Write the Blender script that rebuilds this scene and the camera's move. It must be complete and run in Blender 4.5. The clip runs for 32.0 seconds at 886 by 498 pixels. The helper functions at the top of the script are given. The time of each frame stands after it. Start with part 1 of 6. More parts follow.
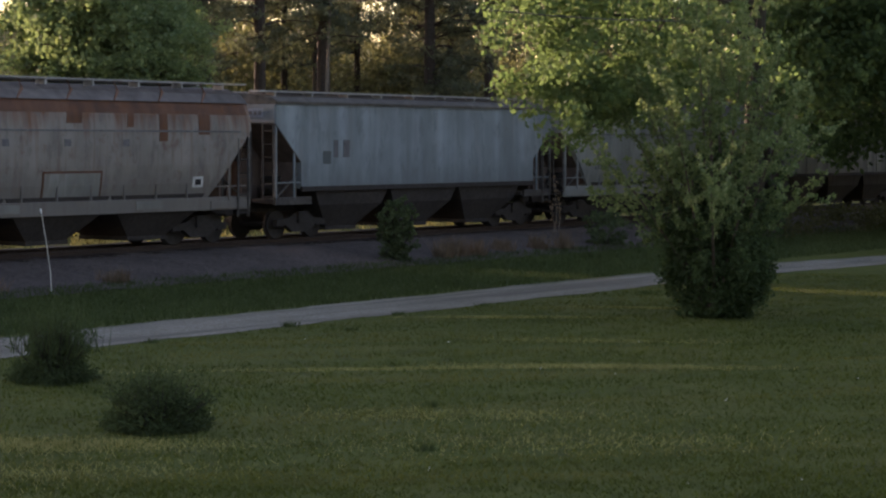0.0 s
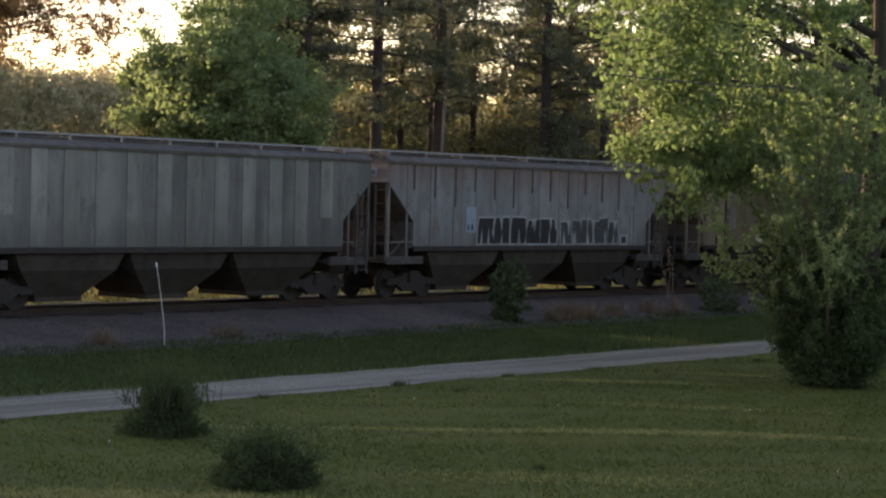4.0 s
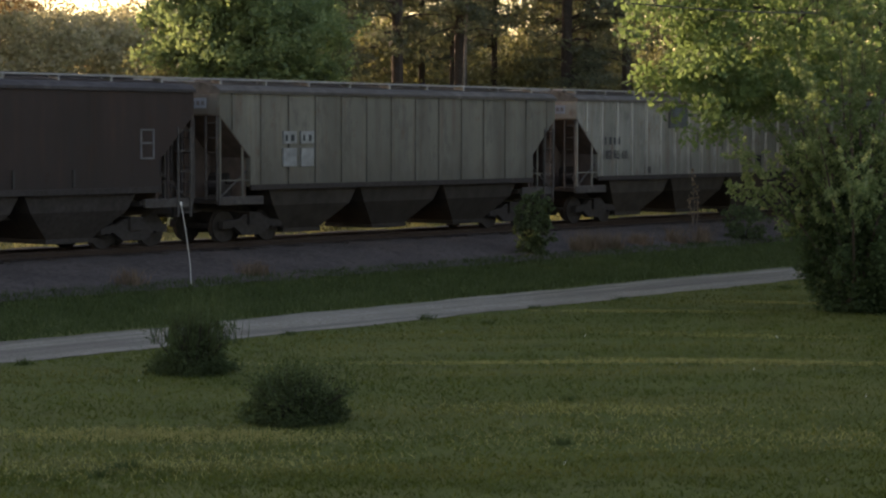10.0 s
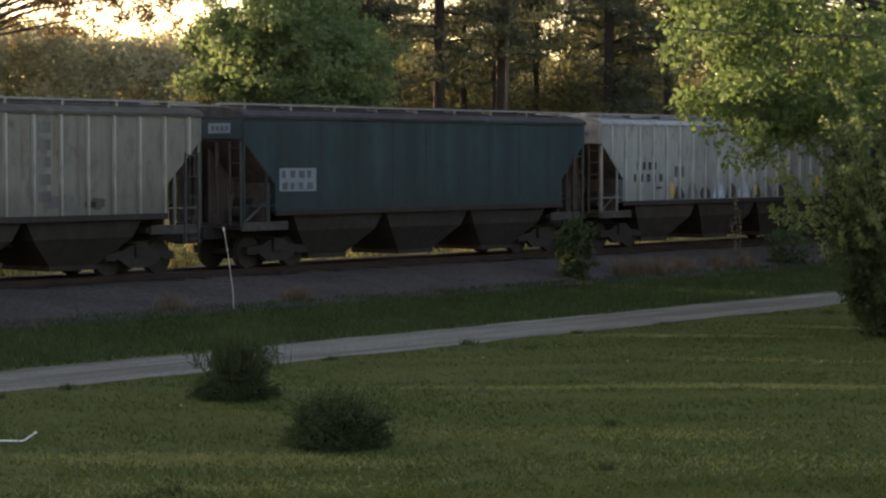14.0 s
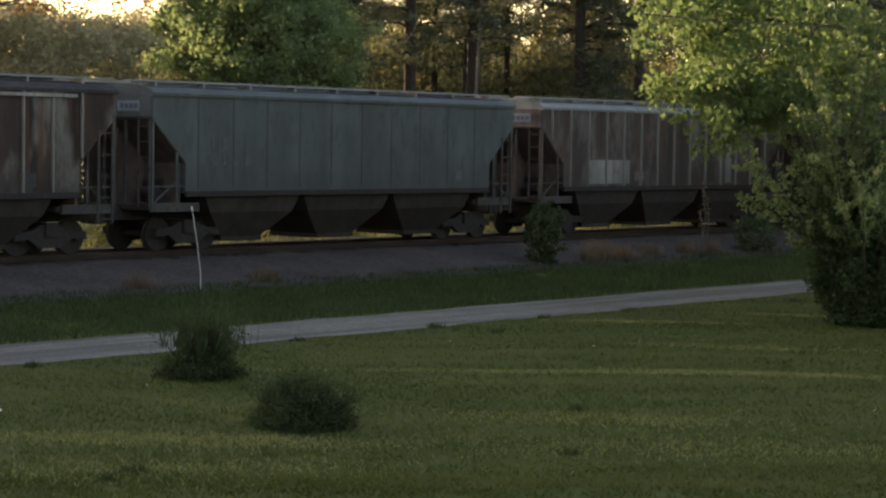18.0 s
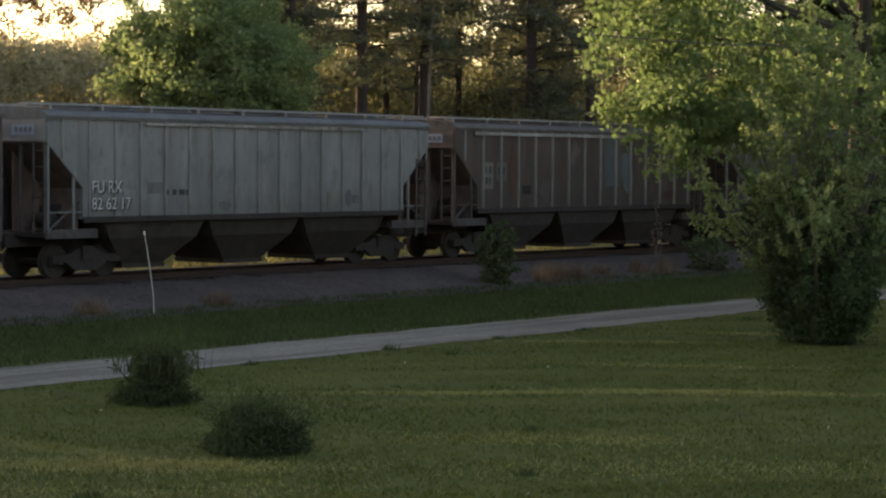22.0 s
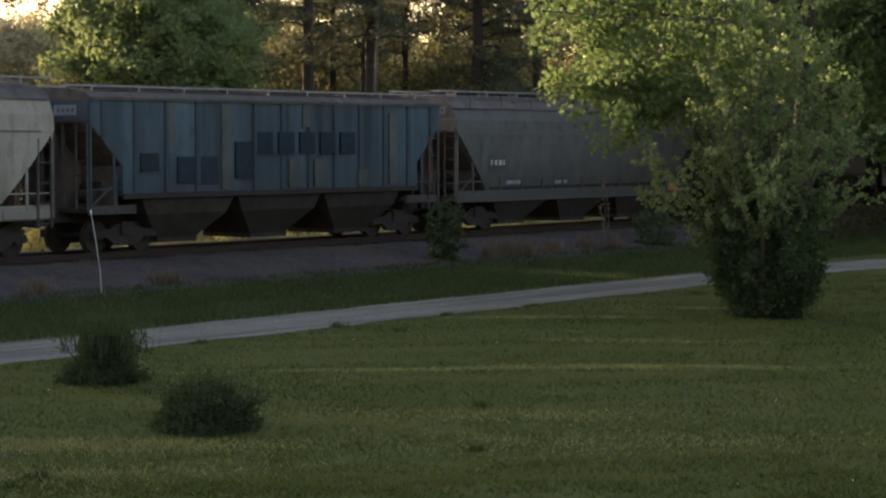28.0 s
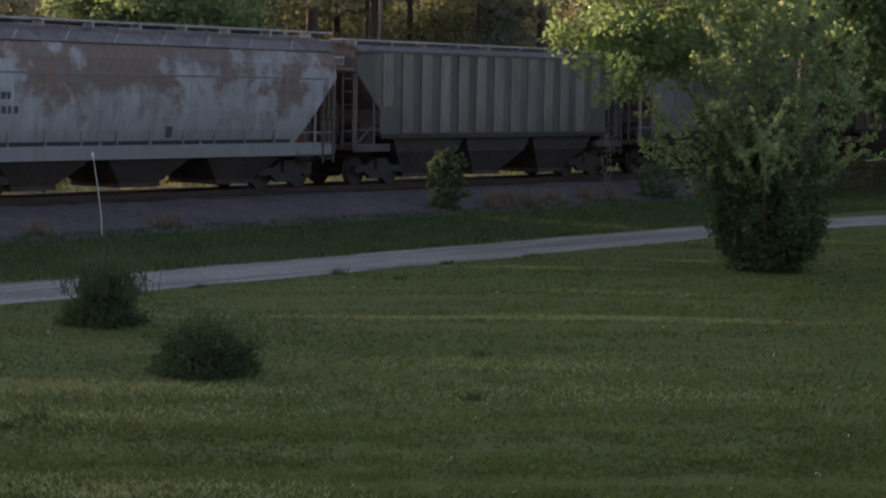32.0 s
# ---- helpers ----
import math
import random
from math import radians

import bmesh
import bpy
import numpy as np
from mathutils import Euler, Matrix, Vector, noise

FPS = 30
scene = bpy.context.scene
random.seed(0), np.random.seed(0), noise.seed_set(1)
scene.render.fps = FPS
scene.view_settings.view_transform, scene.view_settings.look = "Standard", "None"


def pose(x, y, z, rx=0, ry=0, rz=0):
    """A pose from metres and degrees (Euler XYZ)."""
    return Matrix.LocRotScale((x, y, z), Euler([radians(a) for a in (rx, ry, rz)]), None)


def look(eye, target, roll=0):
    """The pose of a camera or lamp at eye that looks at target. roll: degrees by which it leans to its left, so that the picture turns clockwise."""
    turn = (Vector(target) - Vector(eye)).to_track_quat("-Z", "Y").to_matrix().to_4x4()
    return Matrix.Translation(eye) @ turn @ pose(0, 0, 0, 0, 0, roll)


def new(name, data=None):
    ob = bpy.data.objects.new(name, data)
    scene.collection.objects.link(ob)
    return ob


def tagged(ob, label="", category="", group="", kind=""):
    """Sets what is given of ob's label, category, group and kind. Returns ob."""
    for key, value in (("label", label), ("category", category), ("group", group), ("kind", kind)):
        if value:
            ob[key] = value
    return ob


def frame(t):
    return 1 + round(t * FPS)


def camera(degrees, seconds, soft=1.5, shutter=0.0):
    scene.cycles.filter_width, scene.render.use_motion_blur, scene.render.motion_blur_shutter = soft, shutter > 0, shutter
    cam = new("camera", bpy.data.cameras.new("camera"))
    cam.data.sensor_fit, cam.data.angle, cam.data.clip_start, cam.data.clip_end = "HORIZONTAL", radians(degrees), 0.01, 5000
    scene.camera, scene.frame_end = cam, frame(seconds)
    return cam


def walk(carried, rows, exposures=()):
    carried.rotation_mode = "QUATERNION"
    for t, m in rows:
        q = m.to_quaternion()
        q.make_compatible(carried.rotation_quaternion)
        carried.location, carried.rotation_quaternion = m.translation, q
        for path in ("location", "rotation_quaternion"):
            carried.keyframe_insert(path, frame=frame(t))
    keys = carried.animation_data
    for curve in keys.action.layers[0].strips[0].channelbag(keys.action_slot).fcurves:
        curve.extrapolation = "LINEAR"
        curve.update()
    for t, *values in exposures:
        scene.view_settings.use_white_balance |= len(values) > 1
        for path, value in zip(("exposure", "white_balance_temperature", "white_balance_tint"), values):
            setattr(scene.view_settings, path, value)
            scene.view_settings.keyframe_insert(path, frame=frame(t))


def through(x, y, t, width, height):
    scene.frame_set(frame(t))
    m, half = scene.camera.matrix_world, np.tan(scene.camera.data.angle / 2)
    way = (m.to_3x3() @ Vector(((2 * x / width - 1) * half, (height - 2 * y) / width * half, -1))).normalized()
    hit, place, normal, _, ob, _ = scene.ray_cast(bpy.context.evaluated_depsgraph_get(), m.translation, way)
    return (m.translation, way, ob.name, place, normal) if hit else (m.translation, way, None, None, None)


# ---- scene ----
# ---------------------------------------------------------------- camera
EYE = (0.0, 0.0, 3.9)          # metres above the lawn; x runs along the track, y across it
RAIL_TOP = 0.75
TRACK_Y = 43.5                 # centre line of the track
AIM = [  # seconds, heading from the track, tilt, lean (degrees)
    (0, 35.48, -3.00, 0.18), (0.5, 36.55, -3.36, 0.21), (1, 33.33, -3.11, 0.54), (1.5, 32.76, -2.27, 0.64),
    (2, 32.61, -2.01, 0.61), (2.5, 32.27, -2.61, 0.95), (3, 37.41, -2.42, 1.51), (3.5, 38.51, -1.31, 1.50),
    (5.5, 38.69, -1.71, 0.59), (6, 38.30, -2.04, 0.73), (6.5, 38.28, -2.49, 0.86), (7, 38.36, -2.89, 0.85),
    (7.5, 38.62, -2.94, 0.56), (8, 38.13, -3.36, 0.50), (8.5, 37.61, -3.47, 0.75), (9, 38.33, -3.21, 0.43),
    (9.5, 38.82, -3.35, 0.14), (10, 39.26, -3.19, 0.14), (10.5, 39.66, -2.94, 0.09), (11, 40.11, -3.08, 0.25),
    (11.5, 40.31, -3.05, 0.18), (12, 40.32, -3.01, -0.05), (12.5, 40.31, -2.89, 0.01), (13, 40.30, -2.67, 0.11),
    (13.5, 40.47, -2.54, 0.06), (15.5, 39.85, -2.31, -0.13), (16, 39.52, -2.17, -0.10), (16.5, 39.20, -1.99, 0.10),
    (17, 39.21, -1.94, 0.11), (17.5, 39.22, -2.17, 0.37), (18, 39.54, -2.97, 0.90), (18.5, 39.03, -3.40, 1.19),
    (19, 38.24, -3.51, 1.08), (19.5, 38.33, -3.60, 1.13), (20, 38.26, -3.43, 1.12), (20.5, 38.10, -3.20, 0.87),
    (21, 38.24, -2.87, 0.76), (21.5, 38.13, -2.50, 0.71), (22, 38.26, -2.35, 0.37), (22.5, 37.93, -2.39, 0.01),
    (23, 37.80, -2.40, 0.00), (23.5, 37.93, -2.48, 0.10), (24, 37.74, -2.46, 0.21), (24.5, 37.68, -2.30, -0.14),
    (26.5, 37.70, -2.15, -0.38), (27, 37.56, -2.21, 0.02), (27.5, 37.02, -2.56, 0.19), (28, 36.82, -2.99, 0.01),
    (28.5, 36.74, -3.31, 0.03), (29, 36.78, -3.57, 0.20), (29.5, 37.01, -3.91, 0.24), (30, 37.26, -3.83, 0.28),
    (30.5, 37.29, -3.56, 0.56), (31, 36.74, -3.66, 0.71), (31.5, 36.56, -4.16, 0.67), (32, 36.83, -4.41, 1.03),
]


def aim(heading, tilt, lean):
    return pose(*EYE, 90 + tilt, 0, heading - 90) @ pose(0, 0, 0, 0, 0, lean)


EXPO = 2.56                  # stops


cam = camera(24.13, 32.0, soft=2.3)
walk(cam, [(t, aim(h, p, r)) for t, h, p, r in AIM], exposures=[(0.0, EXPO - 0.06, 6680, 35), (2.2, EXPO - 0.2, 6690, 36), (3.2, EXPO, 6630, 36), (6.0, EXPO + 0.08, 7250, 31), (12.0, EXPO - 0.02, 7150, 31), (16.0, EXPO, 7250, 29), (28.5, EXPO, 7000, 31), (29.1, EXPO - 0.1, 6800, 30), (29.6, EXPO + 0.25, 6580, 34), (30.2, EXPO + 0.25, 6430, 36), (30.9, EXPO - 0.05, 6280, 38), (32.0, EXPO + 0.05, 6370, 39)])

# ---------------------------------------------------------------- light
SUN_AZ, SUN_EL = 91.0, 6.5    # degrees from +x towards +y, and above the horizon
world = bpy.data.worlds.new("world")
scene.world = world
world.use_nodes = True
wn = world.node_tree
sky = wn.nodes.new("ShaderNodeTexSky")
sky.sky_type, sky.sun_disc = "NISHITA", False
sky.sun_elevation, sky.sun_rotation = radians(SUN_EL), radians(90 - SUN_AZ)
sky.air_density, sky.dust_density, sky.ozone_density = 1.0, 1.0, 1.0
wn.nodes["Background"].inputs[1].default_value = 0.105
wn.links.new(sky.outputs[0], wn.nodes["Background"].inputs[0])
sun = new("sun", bpy.data.lights.new("sun", "SUN"))
sun.data.energy, sun.data.angle, sun.data.color = 2.4, radians(0.6), (1.0, 0.79, 0.54)
sd = Vector((math.cos(radians(SUN_AZ)) * math.cos(radians(SUN_EL)), math.sin(radians(SUN_AZ)) * math.cos(radians(SUN_EL)), math.sin(radians(SUN_EL))))
sun.matrix_world = look(sd * 100, (0, 0, 0))

# ---------------------------------------------------------------- materials
class Nodes:
    """A short way to write a node material."""

    def __init__(self, name):
        self.mat = bpy.data.materials.new(name)
        self.mat.use_nodes = True
        self.tree = self.mat.node_tree
        self.bsdf = self.tree.nodes["Principled BSDF"]
        self.out = self.tree.nodes["Material Output"]
        self.coord = self.tree.nodes.new("ShaderNodeTexCoord")

    def put(self, socket, value):
        if isinstance(value, bpy.types.NodeSocket):
            self.tree.links.new(value, socket)
        elif isinstance(value, (tuple, list)) and len(value) == 3 and socket.type == "RGBA":
            socket.default_value = (*value, 1)
        else:
            socket.default_value = value

    def set(self, **kw):
        for key, value in kw.items():
            self.put(self.bsdf.inputs[key.replace("_", " ")], value)
        return self

    def noise(self, scale, detail=3.0, stretch=(1, 1, 1), shift=0.0, rough=0.55):
        m = self.tree.nodes.new("ShaderNodeMapping")
        m.inputs["Scale"].default_value = stretch
        m.inputs["Location"].default_value = (shift, shift * 0.7, shift * 1.3)
        n = self.tree.nodes.new("ShaderNodeTexNoise")
        n.inputs["Scale"].default_value, n.inputs["Detail"].default_value, n.inputs["Roughness"].default_value = scale, detail, rough
        self.tree.links.new(self.coord.outputs["Object"], m.inputs[0])
        self.tree.links.new(m.outputs[0], n.inputs["Vector"])
        return n.outputs["Fac"]

    def streak(self, scale, along=7.0, shift=0.0):
        """Noise drawn out across the lawn."""
        m = self.tree.nodes.new("ShaderNodeMapping")
        m.vector_type = "TEXTURE"
        m.inputs["Rotation"].default_value = (0, 0, math.radians(47))
        m.inputs["Scale"].default_value = (1, along, 1)
        m.inputs["Location"].default_value = (shift, shift, 0)
        n = self.tree.nodes.new("ShaderNodeTexNoise")
        n.inputs["Scale"].default_value, n.inputs["Detail"].default_value = scale, 4.0
        self.tree.links.new(self.coord.outputs["Object"], m.inputs[0])
        self.tree.links.new(m.outputs[0], n.inputs["Vector"])
        return n.outputs["Fac"]

    def ramp(self, fac, low, high, a=0.0, b=1.0):
        n = self.tree.nodes.new("ShaderNodeMapRange")
        n.inputs[1].default_value, n.inputs[2].default_value, n.inputs[3].default_value, n.inputs[4].default_value = low, high, a, b
        self.tree.links.new(fac, n.inputs[0])
        return n.outputs[0]

    def mix(self, fac, a, b):
        n = self.tree.nodes.new("ShaderNodeMix")
        n.data_type = "RGBA"
        self.put(n.inputs[0], fac), self.put(n.inputs[6], a), self.put(n.inputs[7], b)
        return n.outputs[2]

    def math(self, op, a, b):
        n = self.tree.nodes.new("ShaderNodeMath")
        n.operation = op
        self.put(n.inputs[0], a), self.put(n.inputs[1], b)
        return n.outputs[0]

    def axis(self, which):
        n = self.tree.nodes.new("ShaderNodeSeparateXYZ")
        self.tree.links.new(self.coord.outputs["Object"], n.inputs[0])
        return n.outputs[which]

    def island(self):
        return self.tree.nodes.new("ShaderNodeNewGeometry").outputs["Random Per Island"]

    def bump(self, height, strength=0.4, distance=0.02):
        n = self.tree.nodes.new("ShaderNodeBump")
        n.inputs["Strength"].default_value, n.inputs["Distance"].default_value = strength, distance
        self.tree.links.new(height, n.inputs["Height"])
        self.tree.links.new(n.outputs[0], self.bsdf.inputs["Normal"])
        return self


def scaled(c, k):
    return tuple(min(1.0, v * k) for v in c)


RUST = (0.14, 0.06, 0.03)


def paint(name, color, rust=0.3, top_rust=0.0, stripes=0.25, patchy=0.0, seed=0.0, second=None):
    """Weathered paint of a freight car: faded panels, vertical dirt runs, rust from the top or in patches."""
    color = scaled(color, 0.6)
    second = scaled(second, 0.6) if second else None
    k = Nodes(name)
    panel = k.ramp(k.noise(1.3, 2, (1.0, 0.05, 0.06), seed), 0.3, 0.7)
    base = k.mix(panel, scaled(color, 1 - min(0.75, stripes * 1.5)), scaled(color, 1 + stripes * 0.8))
    if second:
        base = k.mix(k.ramp(k.noise(0.9, 3, (1, 0.2, 0.45), seed + 9), 0.46, 0.56), base, second)
    run = k.ramp(k.noise(5.0, 5, (1.0, 1.0, 0.07), seed + 3), 0.52, 0.78)
    base = k.mix(k.math("MULTIPLY", run, min(1.0, rust * 1.6)), base, scaled(RUST, 0.8))
    spots = k.ramp(k.noise(2.2, 8, (1, 1, 0.8), seed + 5, 0.7), 0.62 - 0.12 * rust, 0.7)
    base = k.mix(k.math("MULTIPLY", spots, min(1.0, rust * 1.4)), base, RUST)
    if top_rust:
        high = k.ramp(k.math("ADD", k.axis(2), k.ramp(k.noise(3.0, 4, (1, 1, 0.1), seed), 0.2, 0.8, -0.7, 0.7)), 3.3, 4.2)
        base = k.mix(k.math("MULTIPLY", high, top_rust), base, RUST)
    if patchy:
        p = k.ramp(k.noise(0.62, 7, (1, 1, 1.1), seed + 2, 0.62), 0.43, 0.5)
        p = k.math("MULTIPLY", p, k.ramp(k.math("ADD", k.axis(2), k.ramp(k.noise(1.1, 5, shift=seed), 0.3, 0.7, -0.7, 0.7)), 2.3, 2.9))
        base = k.mix(k.math("MULTIPLY", p, patchy), base, k.mix(k.ramp(k.noise(5, 5, shift=seed), 0.35, 0.65), (0.135, 0.078, 0.048), (0.085, 0.06, 0.046)))
    # darker towards the bottom of the side, along an uneven edge
    low_dark = k.ramp(k.math("ADD", k.axis(2), k.ramp(k.noise(2.6, 5, (1, 1, 0.25), seed + 13), 0.25, 0.75, -0.5, 0.6)), 2.35, 1.5)
    base = k.mix(k.math("MULTIPLY", low_dark, 0.55), base, tuple(0.3 * v + 0.008 for v in color))
    blot = k.ramp(k.noise(3.2, 6, (1, 1, 0.35), seed + 17, 0.65), 0.55, 0.66)
    base = k.mix(k.math("MULTIPLY", blot, 0.3 + 0.4 * rust), base, tuple(0.45 * v + 0.01 for v in color))
    grime = k.ramp(k.noise(0.7, 5, (1, 1, 1), seed + 7), 0.35, 0.75)
    base = k.mix(k.math("MULTIPLY", grime, 0.4), base, tuple(0.35 * v + 0.006 for v in color))
    scab = k.ramp(k.noise(2.6, 6, (1, 1, 0.4), seed + 21, 0.7), 0.53, 0.62)
    base = k.mix(k.math("MULTIPLY", scab, 0.5), base, tuple(0.4 * v + 0.012 for v in color))
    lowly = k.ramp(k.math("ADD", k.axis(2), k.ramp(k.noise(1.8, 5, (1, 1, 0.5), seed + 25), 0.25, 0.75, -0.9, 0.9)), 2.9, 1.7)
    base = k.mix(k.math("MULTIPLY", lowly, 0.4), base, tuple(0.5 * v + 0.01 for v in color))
    k.set(Base_Color=base, Roughness=k.ramp(spots, 0, 1, 0.62, 0.9))
    k.bsdf.inputs["Specular IOR Level"].default_value = 0.2
    k.bump(k.noise(14, 4, (1, 1, 0.5), seed), 0.15, 0.01)
    return k.mat


def plain(name, color, rough=0.7, metal=0.0, vary=0.25, scale=6.0, bump=0.2):
    k = Nodes(name)
    base = k.mix(k.ramp(k.noise(scale, 5), 0.3, 0.7), scaled(color, 1 - vary), scaled(color, 1 + vary))
    base = k.mix(k.ramp(k.noise(scale * 0.12, 3, shift=4), 0.35, 0.7, 0, 0.5), base, scaled(color, 1 - 1.5 * vary))
    k.set(Base_Color=base, Roughness=rough, Metallic=metal)
    k.bsdf.inputs["Specular IOR Level"].default_value = 0.2
    k.bump(k.noise(scale * 5, 4), bump, 0.01)
    return k.mat


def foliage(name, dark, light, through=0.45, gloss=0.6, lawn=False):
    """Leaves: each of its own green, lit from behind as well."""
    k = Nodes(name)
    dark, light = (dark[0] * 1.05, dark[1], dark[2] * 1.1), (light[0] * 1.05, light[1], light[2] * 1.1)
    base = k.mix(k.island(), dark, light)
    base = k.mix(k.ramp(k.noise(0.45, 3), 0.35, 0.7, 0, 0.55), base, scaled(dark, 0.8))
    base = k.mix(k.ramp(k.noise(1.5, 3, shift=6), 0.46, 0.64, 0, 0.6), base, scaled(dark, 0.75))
    if lawn:
        base = k.mix(k.ramp(k.streak(0.55, 6.0), 0.5, 0.64, 0, 0.75), base, (0.15, 0.135, 0.04))
        base = k.mix(k.ramp(k.streak(1.1, 5.0, 9.0), 0.5, 0.64, 0, 0.7), base, (0.026, 0.04, 0.009))
    k.set(Base_Color=base, Roughness=gloss)
    k.bsdf.inputs["Specular IOR Level"].default_value = 0.08
    t = k.tree.nodes.new("ShaderNodeBsdfTranslucent")
    warm = k.mix(0.5, base, (light[0] * 0.9, light[1] * 1.1, light[2] * 0.6))
    k.put(t.inputs[0], warm)
    m = k.tree.nodes.new("ShaderNodeMixShader")
    m.inputs[0].default_value = through
    k.tree.links.new(k.bsdf.outputs[0], m.inputs[1])
    k.tree.links.new(t.outputs[0], m.inputs[2])
    k.tree.links.new(m.outputs[0], k.out.inputs[0])
    return k.mat


def ground_paint():
    """Mown lawn, with worn and dry places."""
    k = Nodes("lawn")
    fine = k.ramp(k.noise(9, 6, rough=0.7), 0.3, 0.7)
    base = k.mix(fine, (0.025, 0.038, 0.008), (0.075, 0.095, 0.017))
    base = k.mix(k.ramp(k.noise(0.35, 4), 0.45, 0.68, 0, 0.5), base, (0.088, 0.092, 0.025))
    base = k.mix(k.ramp(k.noise(1.6, 5, shift=3), 0.55, 0.7, 0, 0.5), base, (0.035, 0.04, 0.014))
    k.set(Base_Color=base, Roughness=0.95)
    k.bsdf.inputs["Specular IOR Level"].default_value = 0.1
    k.bump(k.noise(25, 5), 0.8, 0.04)
    return k.mat


def gravel(name, a, b, scale=22.0, ruts=0.0):
    k = Nodes(name)
    v = k.tree.nodes.new("ShaderNodeTexVoronoi")
    v.inputs["Scale"].default_value = scale
    k.tree.links.new(k.coord.outputs["Object"], v.inputs["Vector"])
    base = k.mix(k.ramp(v.outputs["Color"], 0.1, 0.9), a, b)
    base = k.mix(k.ramp(k.noise(0.5, 5), 0.4, 0.7, 0, 0.5), base, scaled(a, 0.8))
    if ruts:
        base = k.mix(k.ramp(k.noise(1.5, 4, (0.05, 1.3, 1), 2.0), 0.46, 0.6, 0, ruts), base, scaled(a, 0.8))
    k.set(Base_Color=base, Roughness=0.95)
    k.bsdf.inputs["Specular IOR Level"].default_value = 0.15
    k.bump(v.outputs["Distance"], 0.7, 0.05)
    return k.mat


M_LAWN = ground_paint()
M_LANE = gravel("lane_gravel", (0.12, 0.112, 0.09), (0.25, 0.242, 0.20), 26, 0.85)
M_BALLAST = gravel("ballast", (0.042, 0.034, 0.030), (0.10, 0.083, 0.074), 15)
M_GRASS = foliage("grass", (0.028, 0.039, 0.008), (0.113, 0.133, 0.023), 0.4, 0.6, lawn=True)
M_TALL = foliage("tall_grass", (0.036, 0.055, 0.019), (0.075, 0.102, 0.036), 0.35, 0.6)
M_SUNLIT_DRY_LAWN = foliage("sunlit_dry_lawn", (0.17, 0.165, 0.06), (0.34, 0.325, 0.13), 0.4, 0.7)
M_DRY = foliage("dry_grass", (0.12, 0.085, 0.058), (0.25, 0.185, 0.125), 0.4, 0.7)
M_SHRUB = foliage("shrub_leaves", (0.036, 0.055, 0.022), (0.074, 0.1, 0.036), 0.25, 0.7)
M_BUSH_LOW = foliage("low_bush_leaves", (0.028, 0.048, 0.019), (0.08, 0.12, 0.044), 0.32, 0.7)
M_YOUNG = foliage("young_leaves", (0.048, 0.07, 0.031), (0.11, 0.148, 0.064), 0.33, 0.7)
M_THICKET = foliage("thicket_leaves", (0.045, 0.048, 0.02), (0.11, 0.11, 0.042), 0.35, 0.6)
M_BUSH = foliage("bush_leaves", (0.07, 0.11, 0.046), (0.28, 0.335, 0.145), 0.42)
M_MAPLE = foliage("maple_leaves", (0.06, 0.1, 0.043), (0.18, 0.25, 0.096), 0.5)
# lightened beyond leaf green, the veil of haze being in the colour
M_LEFT = foliage("hazed_bright_leaves", (0.095, 0.142, 0.075), (0.265, 0.33, 0.135), 0.52)
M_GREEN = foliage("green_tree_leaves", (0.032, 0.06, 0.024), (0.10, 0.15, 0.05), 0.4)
M_RUSSET = foliage("russet_leaves", (0.10, 0.065, 0.035), (0.22, 0.15, 0.075), 0.4)
# needles lightened too, for haze before the pines
M_PINE = foliage("hazed_pine_needles", (0.074, 0.086, 0.056), (0.135, 0.15, 0.088), 0.38, 0.6)
M_UNDER = foliage("understorey_leaves", (0.07, 0.072, 0.042), (0.19, 0.185, 0.09), 0.5)
# haze over the far ridge is painted as a paler leaf colour
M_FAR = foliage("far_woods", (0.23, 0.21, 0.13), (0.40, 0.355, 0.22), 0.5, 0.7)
M_MAROON = foliage("maroon_leaves", (0.016, 0.009, 0.008), (0.03, 0.015, 0.013), 0.06)
# far scrub and grass: sunlight painted in as a very light yellow
M_SUNLIT_TINT = foliage("sunlit_tint_brush", (0.26, 0.23, 0.08), (0.52, 0.47, 0.2), 0.45, 0.6)
M_BARK = plain("bark", (0.095, 0.07, 0.054), 0.95, 0, 0.35, 9, 0.7)
M_PINE_BARK = plain("pine_bark", (0.05, 0.04, 0.033), 0.95, 0, 0.35, 9, 0.7)
M_STEM = plain("shrub_stem", (0.03, 0.026, 0.018), 0.95, 0, 0.3, 9, 0.5)
M_PALE_BARK = plain("pale_bark", (0.17, 0.14, 0.11), 0.9, 0, 0.3, 9, 0.5)
M_SLOPE = plain("slope_brown", (0.1, 0.075, 0.065), 0.95, 0, 0.25, 3)
M_RUNG = plain("ladder_steel", (0.065, 0.06, 0.056), 0.8, 0, 0.3, 5)
M_END = plain("end_frame_paint", (0.06, 0.054, 0.051), 0.8, 0, 0.35, 5)
# underside steels kept near black alike, shade below the cars included in colour
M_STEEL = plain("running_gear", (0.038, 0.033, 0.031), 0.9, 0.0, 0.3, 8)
M_BOGIE = plain("dark_cast_steel", (0.033, 0.029, 0.027), 0.9, 0.0, 0.25, 8)
M_WHEEL = plain("wheel_steel", (0.031, 0.027, 0.025), 0.85, 0.0, 0.25, 8)
M_RAIL = plain("rail_steel", (0.042, 0.03, 0.026), 0.6, 0.4, 0.3, 12)
M_TIE = plain("sleeper_wood", (0.045, 0.037, 0.032), 0.95, 0, 0.35, 9, 0.6)
M_WHITE = plain("white_paint", (0.72, 0.72, 0.70), 0.6, 0, 0.12, 5)
